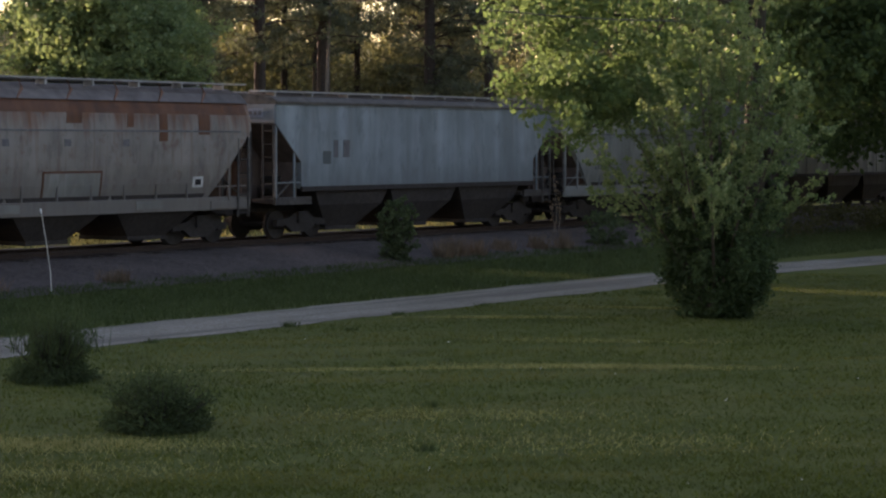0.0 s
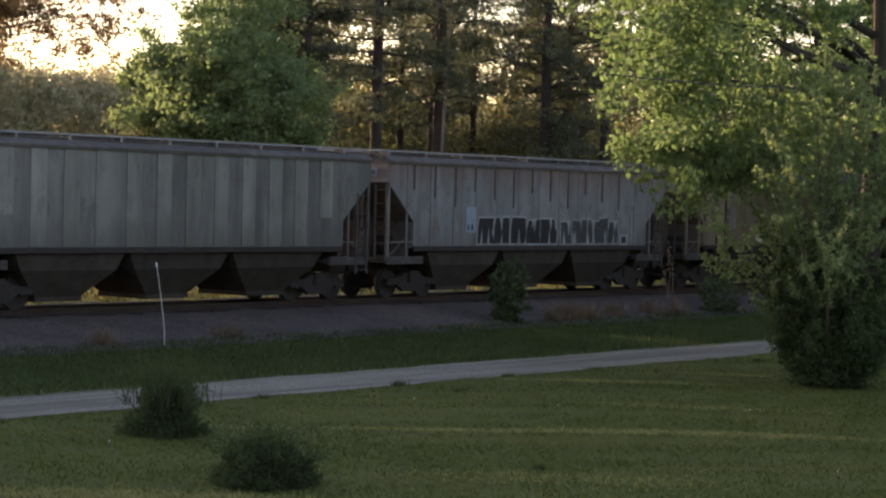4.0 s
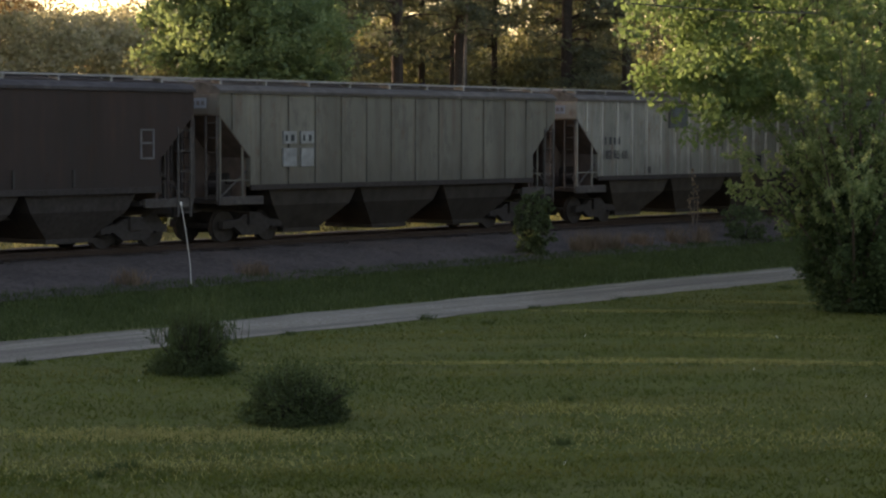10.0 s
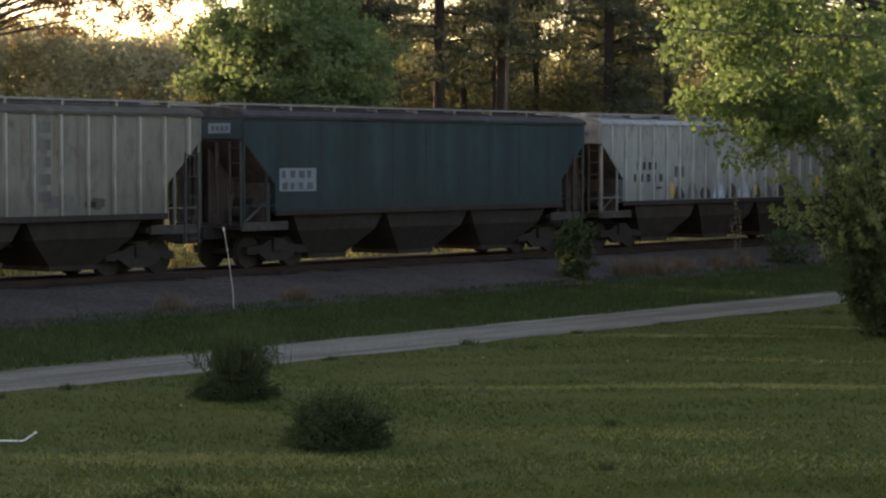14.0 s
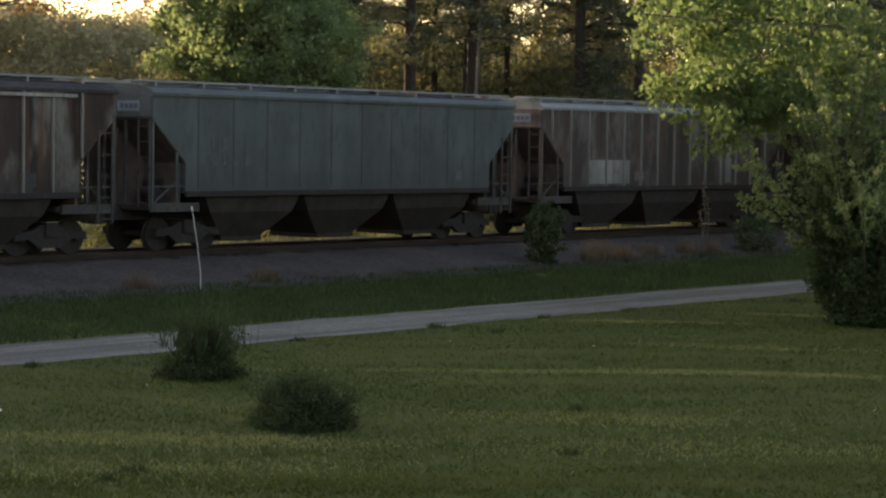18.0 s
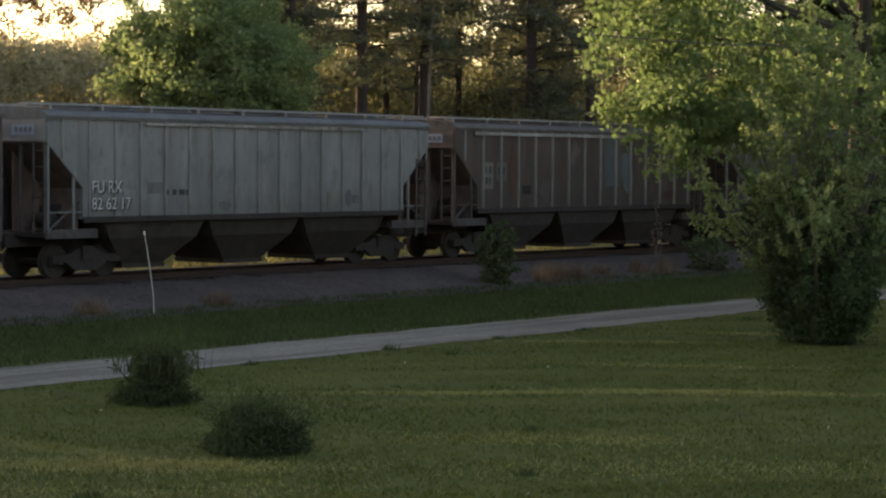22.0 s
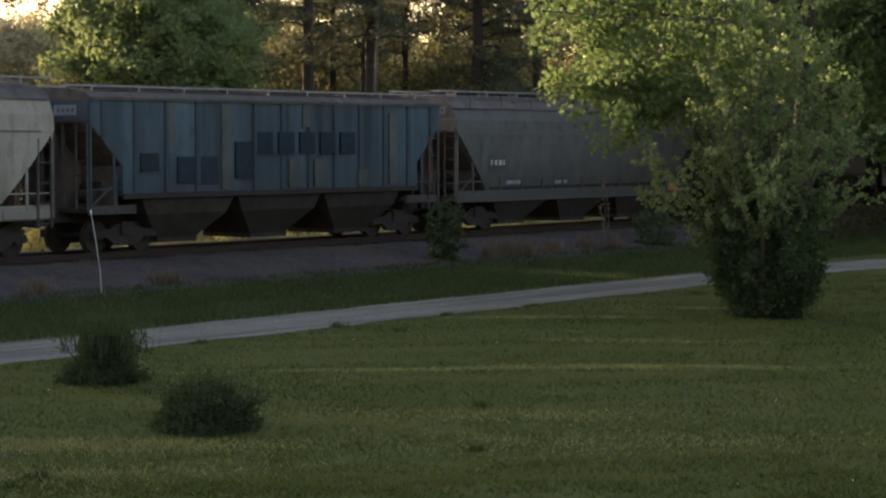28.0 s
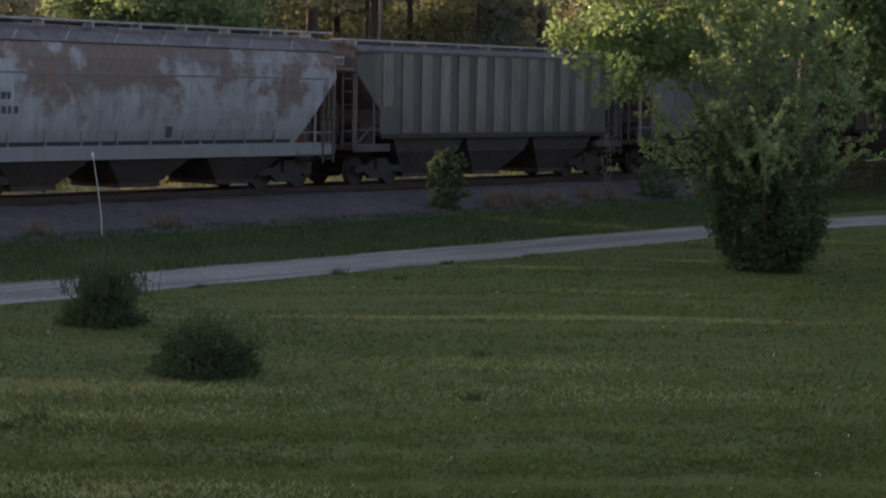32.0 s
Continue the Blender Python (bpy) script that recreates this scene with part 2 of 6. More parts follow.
M_BLACK = plain("black_paint", (0.02, 0.02, 0.022), 0.7, 0, 0.3, 5)
M_DULL = plain("faded_letters", (0.12, 0.12, 0.125), 0.8, 0, 0.3, 5)
M_YELLOW = plain("yellow_tape", (0.6, 0.36, 0.05), 0.6, 0, 0.2, 6)
M_ORANGE = plain("orange_paint", (0.55, 0.2, 0.05), 0.6, 0, 0.2, 6)
M_SKYBLUE = plain("pale_blue_paint", (0.35, 0.42, 0.5), 0.6, 0, 0.25, 6)
M_NAVY = plain("navy_paint", (0.012, 0.026, 0.038), 0.65, 0, 0.3, 6)
M_WIRE = plain("cable_rubber", (0.015, 0.015, 0.015), 0.6)
M_POST = plain("post_paint", (0.42, 0.41, 0.38), 0.7, 0, 0.15, 12)

# ---------------------------------------------------------------- shapes
def mesh_of(name, bm, mat):
    me = bpy.data.meshes.new(name)
    bm.to_mesh(me)
    bm.free()
    me.materials.append(mat)
    return me


def part(name, shape, mat, parent, label="", at=None):
    """One mesh under a thing or a part; shape is a bmesh or a mesh that is shared."""
    me = mesh_of(name, shape, mat) if isinstance(shape, bmesh.types.BMesh) else shape
    ob = new(name, me)
    ob.parent = parent
    if at:
        ob.matrix_basis = at if isinstance(at, Matrix) else Matrix.Translation(at)
    return tagged(ob, label)


def thing(name, label, category, group="", kind="", at=(0, 0, 0)):
    ob = new(name)
    ob.empty_display_size = 0.3
    ob.location = at
    return tagged(ob, label, category, group, kind)


def box(bm, x0, x1, y0, y1, z0, z1, bevel=0.0):
    m = Matrix.Translation(((x0 + x1) / 2, (y0 + y1) / 2, (z0 + z1) / 2)) @ Matrix.Diagonal((x1 - x0, y1 - y0, z1 - z0, 1))
    r = bmesh.ops.create_cube(bm, size=1, matrix=m)
    if bevel:
        edges = list({e for v in r["verts"] for e in v.link_edges})
        bmesh.ops.bevel(bm, geom=edges, offset=bevel, segments=1, affect="EDGES")
    return bm


def boxes(*rows, bevel=0.0):
    bm = bmesh.new()
    for r in rows:
        box(bm, *r, bevel=bevel)
    return bm


def prism(points, y0, y1):
    """A polygon in x and z, drawn out along y."""
    bm = bmesh.new()
    a = [bm.verts.new((x, y0, z)) for x, z in points]
    b = [bm.verts.new((x, y1, z)) for x, z in points]
    bm.faces.new(a)
    bm.faces.new(b[::-1])
    for i in range(len(a)):
        j = (i + 1) % len(a)
        bm.faces.new((a[j], a[i], b[i], b[j]))
    bmesh.ops.recalc_face_normals(bm, faces=bm.faces[:])
    return bm


def tube(bm, path, radii, n=6):
    rings = []
    for i, p in enumerate(path):
        p = Vector(p)
        d = (Vector(path[min(i + 1, len(path) - 1)]) - Vector(path[max(i - 1, 0)])).normalized()
        u = d.cross(Vector((0.3, 0.9, 0.2)) if abs(d.z) > 0.7 else Vector((0, 0, 1))).normalized()
        w = d.cross(u)
        rings.append([bm.verts.new(p + (u * math.cos(2 * math.pi * k / n) + w * math.sin(2 * math.pi * k / n)) * radii[i]) for k in range(n)])
    for a, b in zip(rings, rings[1:]):
        for k in range(n):
            bm.faces.new((a[k], a[(k + 1) % n], b[(k + 1) % n], b[k]))
    bm.faces.new(rings[0][::-1])
    bm.faces.new(rings[-1])
    return bm


def disc(bm, x, y0, y1, z, r, n=20):
    m = Matrix.Translation((x, (y0 + y1) / 2, z)) @ pose(0, 0, 0, 90, 0, 0)
    bmesh.ops.create_cone(bm, cap_ends=True, segments=n, radius1=r, radius2=r, depth=y1 - y0, matrix=m)
    return bm


def quads_mesh(name, verts, mat, per=4):
    """A mesh of loose faces from an array of corners, per corners a face."""
    verts = np.asarray(verts, dtype=np.float32).reshape(-1, 3)
    n = len(verts) // per
    me = bpy.data.meshes.new(name)
    me.vertices.add(len(verts))
    me.vertices.foreach_set("co", verts.ravel())
    me.loops.add(n * per)
    me.loops.foreach_set("vertex_index", np.arange(n * per, dtype=np.int32))
    me.polygons.add(n)
    me.polygons.foreach_set("loop_start", np.arange(0, n * per, per, dtype=np.int32))
    me.polygons.foreach_set("loop_total", np.full(n, per, dtype=np.int32))
    me.update(calc_edges=True)
    me.materials.append(mat)
    return me


def leaf_quads(rng, centres, size, flat=0.0, slim=0.55):
    """Pointed leaves (a rhombus each) at the given centres, turned every way."""
    n = len(centres)
    d = rng.normal(size=(n, 3))
    d[:, 2] -= 0.3
    d /= np.linalg.norm(d, axis=1)[:, None]
    r = rng.normal(size=(n, 3))
    r[:, 2] *= 1 - flat
    w = np.cross(d, r)
    w /= np.linalg.norm(w, axis=1)[:, None] + 1e-9
    s = size * rng.uniform(0.6, 1.3, n)[:, None]
    c = np.asarray(centres)
    return np.stack([c - d * s * 0.5, c + w * s * slim * 0.5, c + d * s * 0.5, c - w * s * slim * 0.5], axis=1)


def clumps(rng, centres, radius, per, size, squash=0.75, slim=0.55):
    """Leaves in loose clumps round the given centres."""
    centres = np.repeat(np.asarray(centres), per, axis=0)
    off = rng.normal(size=(len(centres), 3))
    off /= np.linalg.norm(off, axis=1)[:, None]
    off *= (rng.uniform(0, 1, len(centres)) ** 0.5 * radius * rng.uniform(0.6, 1.2, len(centres)))[:, None]
    off[:, 2] *= squash
    return leaf_quads(rng, centres + off, size, slim=slim)


def blades(rng, xy, z, height, width, lean=0.5):
    """Grass blades, one pointed triangle each, at the points xy."""
    n = len(xy)
    a = rng.uniform(0, 2 * np.pi, n)
    h = height * rng.uniform(0.5, 1.3, n)
    base = np.c_[xy, np.broadcast_to(z, n)]
    side = np.c_[np.cos(a), np.sin(a), np.zeros(n)] * (width * 0.5)
    tip = base + np.c_[rng.normal(size=n) * lean * h, rng.normal(size=n) * lean * h, h]
    return np.stack([base - side, base + side, tip], axis=1)

# ---------------------------------------------------------------- ground, lane, track
rng = np.random.default_rng(7)


def bed_height(y):
    """The ground across the track: level lawn, the ballast bank, level ground behind."""
    return np.interp(y, [36.6, 37.4, 40.9, 47.4, 49.8, 50.6], [0.0, 0.06, 0.54, 0.54, 0.06, -0.03])


def strip(name, xs, ys, mat, lift=0.0, wave=0.0, seed=0):
    """A sheet of ground over the given lines of x and y."""
    r = np.random.default_rng(seed)
    X, Y = np.meshgrid(np.asarray(xs, float), np.asarray(ys, float))
    Z = bed_height(Y) + lift + wave * r.normal(size=X.shape)
    if name == "ground":
        Z = Z - 0.15 * ((Y > 37.6) & (Y < 49.6))
    v = np.stack([X, Y, Z], axis=-1).reshape(-1, 3)
    w = len(xs)
    f = [(j * w + i, j * w + i + 1, (j + 1) * w + i + 1, (j + 1) * w + i) for j in range(len(ys) - 1) for i in range(w - 1)]
    me = bpy.data.meshes.new(name)
    me.from_pydata(v.tolist(), [], f)
    me.materials.append(mat)
    return new(name, me)


ys = [-3000, -400, -60, 0, 8, 16, 24, 30, 34, 36.6, 37.4, 38.3, 39.2, 40, 40.9, 42, 44, 46.1, 47.4, 48.6, 49.8, 50.6, 54, 60, 80, 140, 400, 4000]
ground = strip("ground", [-4000, -600, -100, -30, 0, 30, 60, 90, 120, 160, 260, 700, 4000], ys, M_LAWN)
tagged(ground, "mown green lawn with worn dry patches running up to the railway bank", "ground", kind="structure")


def lane_bend(x):
    """How far the lane swings towards the house beyond the maple."""
    return np.where(x < 48, 0.0, np.where(x < 68, 0.0052 * (x - 48) ** 2, 2.08 + 0.208 * (x - 68)))


def lane_edge(x, y, seed):
    return y - float(lane_bend(x)) + 0.07 * math.sin(x * 0.9 + seed) + 0.05 * math.sin(x * 2.3 + 2 * seed) + 0.03 * math.sin(x * 5.1 + seed)


bm = bmesh.new()
rows_ = []
for i in range(0, 900):
    x = -60 + i * 0.2
    near, far = lane_edge(x, 27.75, 1.0), lane_edge(x, 30.55, 4.0)
    rows_.append([bm.verts.new((x, near + (far - near) * u, 0.012 + 0.035 * (1 - (2 * u - 1) ** 2) - (0.02 if u in (0.25, 0.75) else 0))) for u in (0, 0.06, 0.25, 0.5, 0.75, 0.94, 1)])
for a, b in zip(rows_, rows_[1:]):
    for k in range(6):
        bm.faces.new((a[k], b[k], b[k + 1], a[k + 1]))
tagged(new("road", mesh_of("road", bm, M_LANE)), "narrow pale gravel lane between the lawn and the railway", "road", kind="structure")

bank = strip("ballast_bank", np.concatenate([np.arange(-460, -70, 15), np.arange(-70, 300, 0.5), np.arange(300, 661, 15)]), [37.35, 37.8, 38.3, 38.8, 39.3, 39.8, 40.3, 40.9, 41.5, 42.2, 43.5, 45, 46.1, 47.4, 48.5, 49.8], M_BALLAST, 0.02, 0.018, 3)
tagged(bank, "dark grey-brown ballast bank under the railway track", "ballast", kind="structure")

track = thing("railway_track", "single railway track of brown rails on wooden sleepers", "railway track", kind="structure", at=(0, TRACK_Y, RAIL_TOP))
for side in (-1, 1):
    y = side * 0.755
    prof = [(-0.07, -0.17), (0.07, -0.17), (0.07, -0.155), (0.012, -0.13), (0.012, -0.04), (0.036, -0.03), (0.034, 0.0), (-0.034, 0.0), (-0.036, -0.03), (-0.012, -0.04), (-0.012, -0.13), (-0.07, -0.155)]
    bm = bmesh.new()
    ends = [[bm.verts.new((x, y + p, z)) for p, z in prof] for x in (-455, 655)]
    for k in range(len(prof)):
        j = (k + 1) % len(prof)
        bm.faces.new((ends[0][k], ends[0][j], ends[1][j], ends[1][k]))
    part("rail", bm, M_RAIL, track)
tie = mesh_of("sleeper", boxes((-0.11, 0.11, -1.3, 1.3, -0.36, -0.172), bevel=0.015), M_TIE)
for i in range(280):
    part("sleeper", tie, M_TIE, track, at=(20 + i * 0.5 + 0.03 * math.sin(i * 3.1), 0.03 * math.sin(i * 1.7), 0))

far_ties = np.array([x for x in np.arange(-440, 640, 0.5) if x < 19.7 or x > 159.9])
corner = np.array([(-0.11, -1.3, -0.36), (0.11, -1.3, -0.36), (0.11, 1.3, -0.36), (-0.11, 1.3, -0.36), (-0.11, -1.3, -0.172), (0.11, -1.3, -0.172), (0.11, 1.3, -0.172), (-0.11, 1.3, -0.172)])
faces = np.array([(0, 3, 2, 1), (4, 5, 6, 7), (0, 1, 5, 4), (1, 2, 6, 5), (2, 3, 7, 6), (3, 0, 4, 7)])
verts = corner[faces.ravel()][None] + np.c_[far_ties, 0 * far_ties, 0 * far_ties][:, None, :]
tagged(part("far_sleepers", quads_mesh("far_sleepers", verts, M_TIE), M_TIE, track, "sleepers farther along the line"), kind="stuff")

# ---------------------------------------------------------------- freight cars
LONG = 16.0       # over the end sheets
HALF = 1.58       # half width at the sides
FLAT = [(-HALF, 1.55), (-HALF, 4.16), (-1.42, 4.28), (-0.7, 4.40), (0, 4.43)]
ROUND = [(-1.44, 1.4), (-1.53, 1.85), (-1.59, 2.4), (-1.61, 3.0), (-1.60, 3.4), (-1.55, 3.85), (-1.40, 4.22), (-1.1, 4.5), (-0.6, 4.68), (0, 4.73)]
SLOPE = {"flat": (3.53, 1.25, 2.37), "round": (3.45, 1.75, 1.5)}   # top of the end slope, its reach, its foot
RISE = 0.33       # how much higher the round cars stand
STRETCH = 1.035   # height of the flat-sided bodies


def skin_y(style, z):
    """How far out the side lies at the height z."""
    pts = ROUND if style == "round" else FLAT
    return float(np.interp(z, [p[1] for p in pts], [p[0] for p in pts]))


def hull(style, grow=0.0, low=None):
    """The hopper body: its cross-section drawn out, cut off by the two end slopes."""
    if style != "round":
        top, deep, low = SLOPE["flat"]
        return prism([(0, top), (0, 4.17), (LONG, 4.17), (LONG, top), (LONG - deep, low), (LONG - deep, 1.55), (deep, 1.55), (deep, low)], -HALF, HALF)
    half = ROUND
    ring = half + [(-y, z) for y, z in half[-2::-1]]
    bm = bmesh.new()
    ends = [[bm.verts.new((x, y, z)) for y, z in ring] for x in (0, LONG)]
    n = len(ring)
    for k in range(n):
        j = (k + 1) % n
        bm.faces.new((ends[0][k], ends[0][j], ends[1][j], ends[1][k]))
    bm.faces.new(ends[0])
    bm.faces.new(ends[1])
    top, deep, low = SLOPE["round"]
    for x, sx in ((0, -1), (LONG, 1)):
        r = bmesh.ops.bisect_plane(bm, geom=bm.verts[:] + bm.edges[:] + bm.faces[:], plane_co=(x, 0, top), plane_no=(sx * (top - low), 0, -deep), clear_outer=True)
        bmesh.ops.edgeloop_fill(bm, edges=[e for e in r["geom_cut"] if isinstance(e, bmesh.types.BMEdge)])
    bmesh.ops.recalc_face_normals(bm, faces=bm.faces[:])
    return bm


def roof_shape():
    prof = [(-1.64, 4.13), (-1.64, 4.21), (-1.44, 4.33), (-0.7, 4.45), (0, 4.48), (0.7, 4.45), (1.44, 4.33), (1.64, 4.21), (1.64, 4.13)]
    bm = bmesh.new()
    ends = [[bm.verts.new((x, y, z)) for y, z in prof] for x in (-0.04, LONG + 0.04)]
    for k in range(len(prof)):
        j = (k + 1) % len(prof)
        bm.faces.new((ends[0][k], ends[0][j], ends[1][j], ends[1][k]))
    bm.faces.new(ends[0])
    bm.faces.new(ends[1])
    bmesh.ops.recalc_face_normals(bm, faces=bm.faces[:])
    return bm


def round_roof_shape():
    """The roof cap of a round-sided car, narrow between the curved shoulders."""
    prof = [(-1.44, 4.26), (-1.13, 4.53), (-0.6, 4.71), (0, 4.76), (0.6, 4.71), (1.13, 4.53), (1.44, 4.26), (1.1, 4.4), (-1.1, 4.4)]
    bm = bmesh.new()
    ends = [[bm.verts.new((x, y, z)) for y, z in prof] for x in (-0.03, LONG + 0.03)]
    for k in range(len(prof)):
        j = (k + 1) % len(prof)
        bm.faces.new((ends[0][k], ends[0][j], ends[1][j], ends[1][k]))
    bm.faces.new(ends[0])
    bm.faces.new(ends[1])
    bmesh.ops.recalc_face_normals(bm, faces=bm.faces[:])
    return bm


def bay_shape(x, wide, low=0.3):
    """One hopper bay with sloping sides and a discharge gate."""
    bm = bmesh.new()
    k = wide - 1.2
    a = [bm.verts.new(p) for p in ((x - wide, -1.5, 1.54), (x + wide, -1.5, 1.54), (x + wide, 1.5, 1.54), (x - wide, 1.5, 1.54))]
    c = [bm.verts.new(p) for p in ((x - wide + 0.3, -1.42, 1.02), (x + wide - 0.3, -1.42, 1.02), (x + wide - 0.3, 1.42, 1.02), (x - wide + 0.3, 1.42, 1.02))]
    b = [bm.verts.new(p) for p in ((x - k, -0.95, low), (x + k, -0.95, low), (x + k, 0.95, low), (x - k, 0.95, low))]
    for p, q in ((a, c), (c, b)):
        for i in range(4):
            j = (i + 1) % 4
            bm.faces.new((p[i], p[j], q[j], q[i]))
    bm.faces.new(a)
    bm.faces.new(b)
    bmesh.ops.recalc_face_normals(bm, faces=bm.faces[:])
    box(bm, x - k - 0.05, x + k + 0.05, -1.0, 1.0, low - 0.1, low + 0.02)
    return bm


def side_frame_shape():
    bm = bmesh.new()
    for y in (-1.02, 1.02):
        for p in (prism([(-1.2, 0.40), (-1.2, 0.62), (-0.6, 0.66), (-0.35, 0.80), (0.35, 0.80), (0.6, 0.66), (1.2, 0.62), (1.2, 0.40), (0.75, 0.44), (0.4, 0.20), (-0.4, 0.20), (-0.75, 0.44)], y - 0.09, y + 0.09),):
            me = bpy.data.meshes.new("tmp")
            p.to_mesh(me)
            p.free()
            bm.from_mesh(me)
            bpy.data.meshes.remove(me)
    box(bm, -0.22, 0.22, -1.2, 1.2, 0.5, 0.86)
    return bm


def wheelset_shape():
    bm = bmesh.new()
    for y in (-0.82, 0.70):
        disc(bm, 0, y, y + 0.12, 0.455, 0.455, 22)
        disc(bm, 0, y + 0.09 if y < 0 else y - 0.04, y + 0.15 if y < 0 else y + 0.03, 0.455, 0.49, 22)
    disc(bm, 0, -1.08, 1.08, 0.455, 0.085, 8)
    return bm


SHARED = {}
TALL = []         # cars with flat sides


def shared(key, make, mat):
    k = (key, mat.name)
    if k not in SHARED:
        SHARED[k] = mesh_of(key.split(":")[0], make(), mat)
    return SHARED[k]


def ladder_shape(x0, x1, z0, z1, y):
    bm = bmesh.new()
    for x in (x0, x1):
        box(bm, x - 0.025, x + 0.025, y - 0.03, y + 0.03, z0, z1)
    k = max(3, int((z1 - z0) / 0.44))
    for i in range(k):
        z = z0 + 0.12 + i * (z1 - z0 - 0.2) / (k - 1)
        box(bm, x0, x1, y - 0.015, y + 0.015, z - 0.015, z + 0.015)
    return bm


def hopper_car(label, style, coat, trim=None, ribs=0, rib_deep=0.08, rib_wide=0.07, roof=None, bay=None, bays=3, boards=True, end_plate=True, rib_span=(0.5, None), group="cars of the freight train"):
    """A covered hopper car; x runs along it from its front end, z from the rail top."""
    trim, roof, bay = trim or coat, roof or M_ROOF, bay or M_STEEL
    car = thing("hopper_car", label, "freight car", group)
    part("body", hull(style), coat, car)
    if style == "round":
        part("roof", shared("roof:round", round_roof_shape, M_SHOULDER), M_SHOULDER, car, "dusty pinkish-grey roof and shoulders")
        part("side_sill", shared("side_sill:a", lambda: boxes((0.05, LONG - 0.05, -1.52, -1.40, 1.02, 1.42), bevel=0.015), trim), trim, car)
        part("side_sill", shared("side_sill:b", lambda: boxes((0.05, LONG - 0.05, 1.40, 1.52, 1.02, 1.42), bevel=0.015), trim), trim, car)
        part("weld_strip", shared("weld_strip:r", lambda: boxes((0.5, LONG - 0.5, -1.615, -1.56, 3.37, 3.42)), M_DULL), M_DULL, car)
        for i in range(9):
            part("bracket", shared("bracket:r", lambda: boxes((-0.02, 0.02, -1.55, -1.36, 1.42, 1.86)), trim), trim, car, at=(2.6 + i * 1.32, 0, 0))
        for i in range(8):
            part("roof_strap", shared("roof_strap:r", lambda: tube(bmesh.new(), [(-0.45, -1.45, 4.26), (0, -1.16, 4.54), (0.05, -0.95, 4.82)], [0.025, 0.05, 0.03], 4), trim), trim, car, at=(1.4 + i * 1.85, 0, 0))
    else:
        part("roof", shared("roof:flat", roof_shape, roof), roof, car, "dusty roof sheet with a thin eave")
        part("side_sill", shared("side_sill:f", lambda: boxes((1.25, LONG - 1.25, -1.63, -1.52, 1.46, 1.615), bevel=0.01), M_STEEL), M_STEEL, car)
        part("side_sill", shared("side_sill:g", lambda: boxes((1.25, LONG - 1.25, 1.52, 1.63, 1.46, 1.62), bevel=0.01), trim), trim, car)
    a, b = rib_span[0], rib_span[1] or LONG - rib_span[0]
    for i in range(ribs):
        x = a + (b - a) * i / max(1, ribs - 1)
        inset = min(x, LONG - x)
        low = 1.62 if inset > SLOPE["flat"][1] + 0.04 else SLOPE["flat"][0] + 0.05 - max(0, inset - 0.02) * 0.93
        key = "side_rib:%.2f:%.2f:%.2f" % (low, rib_deep, rib_wide)
        part("side_rib", shared(key, lambda: boxes((-rib_wide / 2, rib_wide / 2, -HALF - rib_deep, -HALF + 0.01, low, 4.128), bevel=0.008), trim), trim, car, at=(x, 0, 0))
        if i % 2 == 0:
            part("side_rib", shared("far_" + key, lambda: boxes((-rib_wide / 2, rib_wide / 2, HALF - 0.01, HALF + rib_deep, low, 4.128)), trim), trim, car, at=(x, 0, 0))
    # roof walks and hatches
    up = RISE if style == "round" else 0.0
    if boards:
        for y in (-0.95, 0.95):
            z = 4.50
            part("running_board", shared("running_board:%.2f" % y, lambda: boxes((-0.3, LONG + 0.3, y - 0.2, y + 0.2, z, z + 0.045)), M_BOARD), M_BOARD, car, "steel grating walkway", at=(0, 0, up))
            for i in range(9):
                part("board_bracket", shared("board_bracket:%.2f" % y, lambda: boxes((-0.03, 0.03, y - 0.2, y + 0.2, 4.34, 4.50)), M_BOARD), M_BOARD, car, at=(0.5 + i * 1.84, 0, up))
    for i in range(4):
        part("hatch_cover", shared("hatch_cover", lambda: boxes((0, 3.2, -0.36, 0.36, 4.45, 4.585), bevel=0.04), roof), roof, car, at=(0.9 + i * 3.6, 0, up))
    # ends
    part("centre_sill", shared("centre_sill", lambda: boxes((-0.35, LONG + 0.35, -0.3, 0.3, 0.82, 1.2), bevel=0.01), M_STEEL), M_STEEL, car)
    for x, s, nm in ((0, 1, "l"), (LONG, -1, "r")):
        part("end_platform", shared("end_platform" + ":" + nm, lambda: boxes((min(x, x + s * 1.9), max(x, x + s * 1.9), -1.45, 1.45, 1.1, 1.24), bevel=0.012), M_BOGIE), M_BOGIE, car)
        part("end_sill", shared("end_sill" + ":" + nm, lambda: boxes((min(x, x + s * 1.8), max(x, x + s * 1.8), -1.56, -1.46, 1.06, 1.3), bevel=0.01), trim if style == "round" else M_END), trim if style == "round" else M_END, car)
        top, deep, low = SLOPE["round" if style == "round" else "flat"]
        for y in (-0.45, 0.45, 1.5):
            part("end_post", shared("end_post:%s%.2f" % (nm, y), lambda: boxes((min(x + s * 0.02, x + s * 0.11), max(x + s * 0.02, x + s * 0.11), y - 0.05, y + 0.05, 1.24, 3.5), bevel=0.01), M_END), M_END, car)
        for dx in (0.06, 0.95):
            part("corner_post", shared("corner_post:%s%.2f%s" % (nm, dx, style), lambda: boxes((x + s * dx - 0.035, x + s * dx + 0.035, -1.56, -1.5, 1.2, top - dx * (top - low) / deep + 0.05), bevel=0.008), coat), coat, car, "thin upright post in the car's colour")
        part("hand_rail", shared("hand_rail:" + nm, lambda: boxes((min(x + s * 0.06, x + s * deep), max(x + s * 0.06, x + s * deep), -1.545, -1.515, 1.72, 1.76)), coat), coat, car)
        w = 1.56 if style != "round" else 1.4
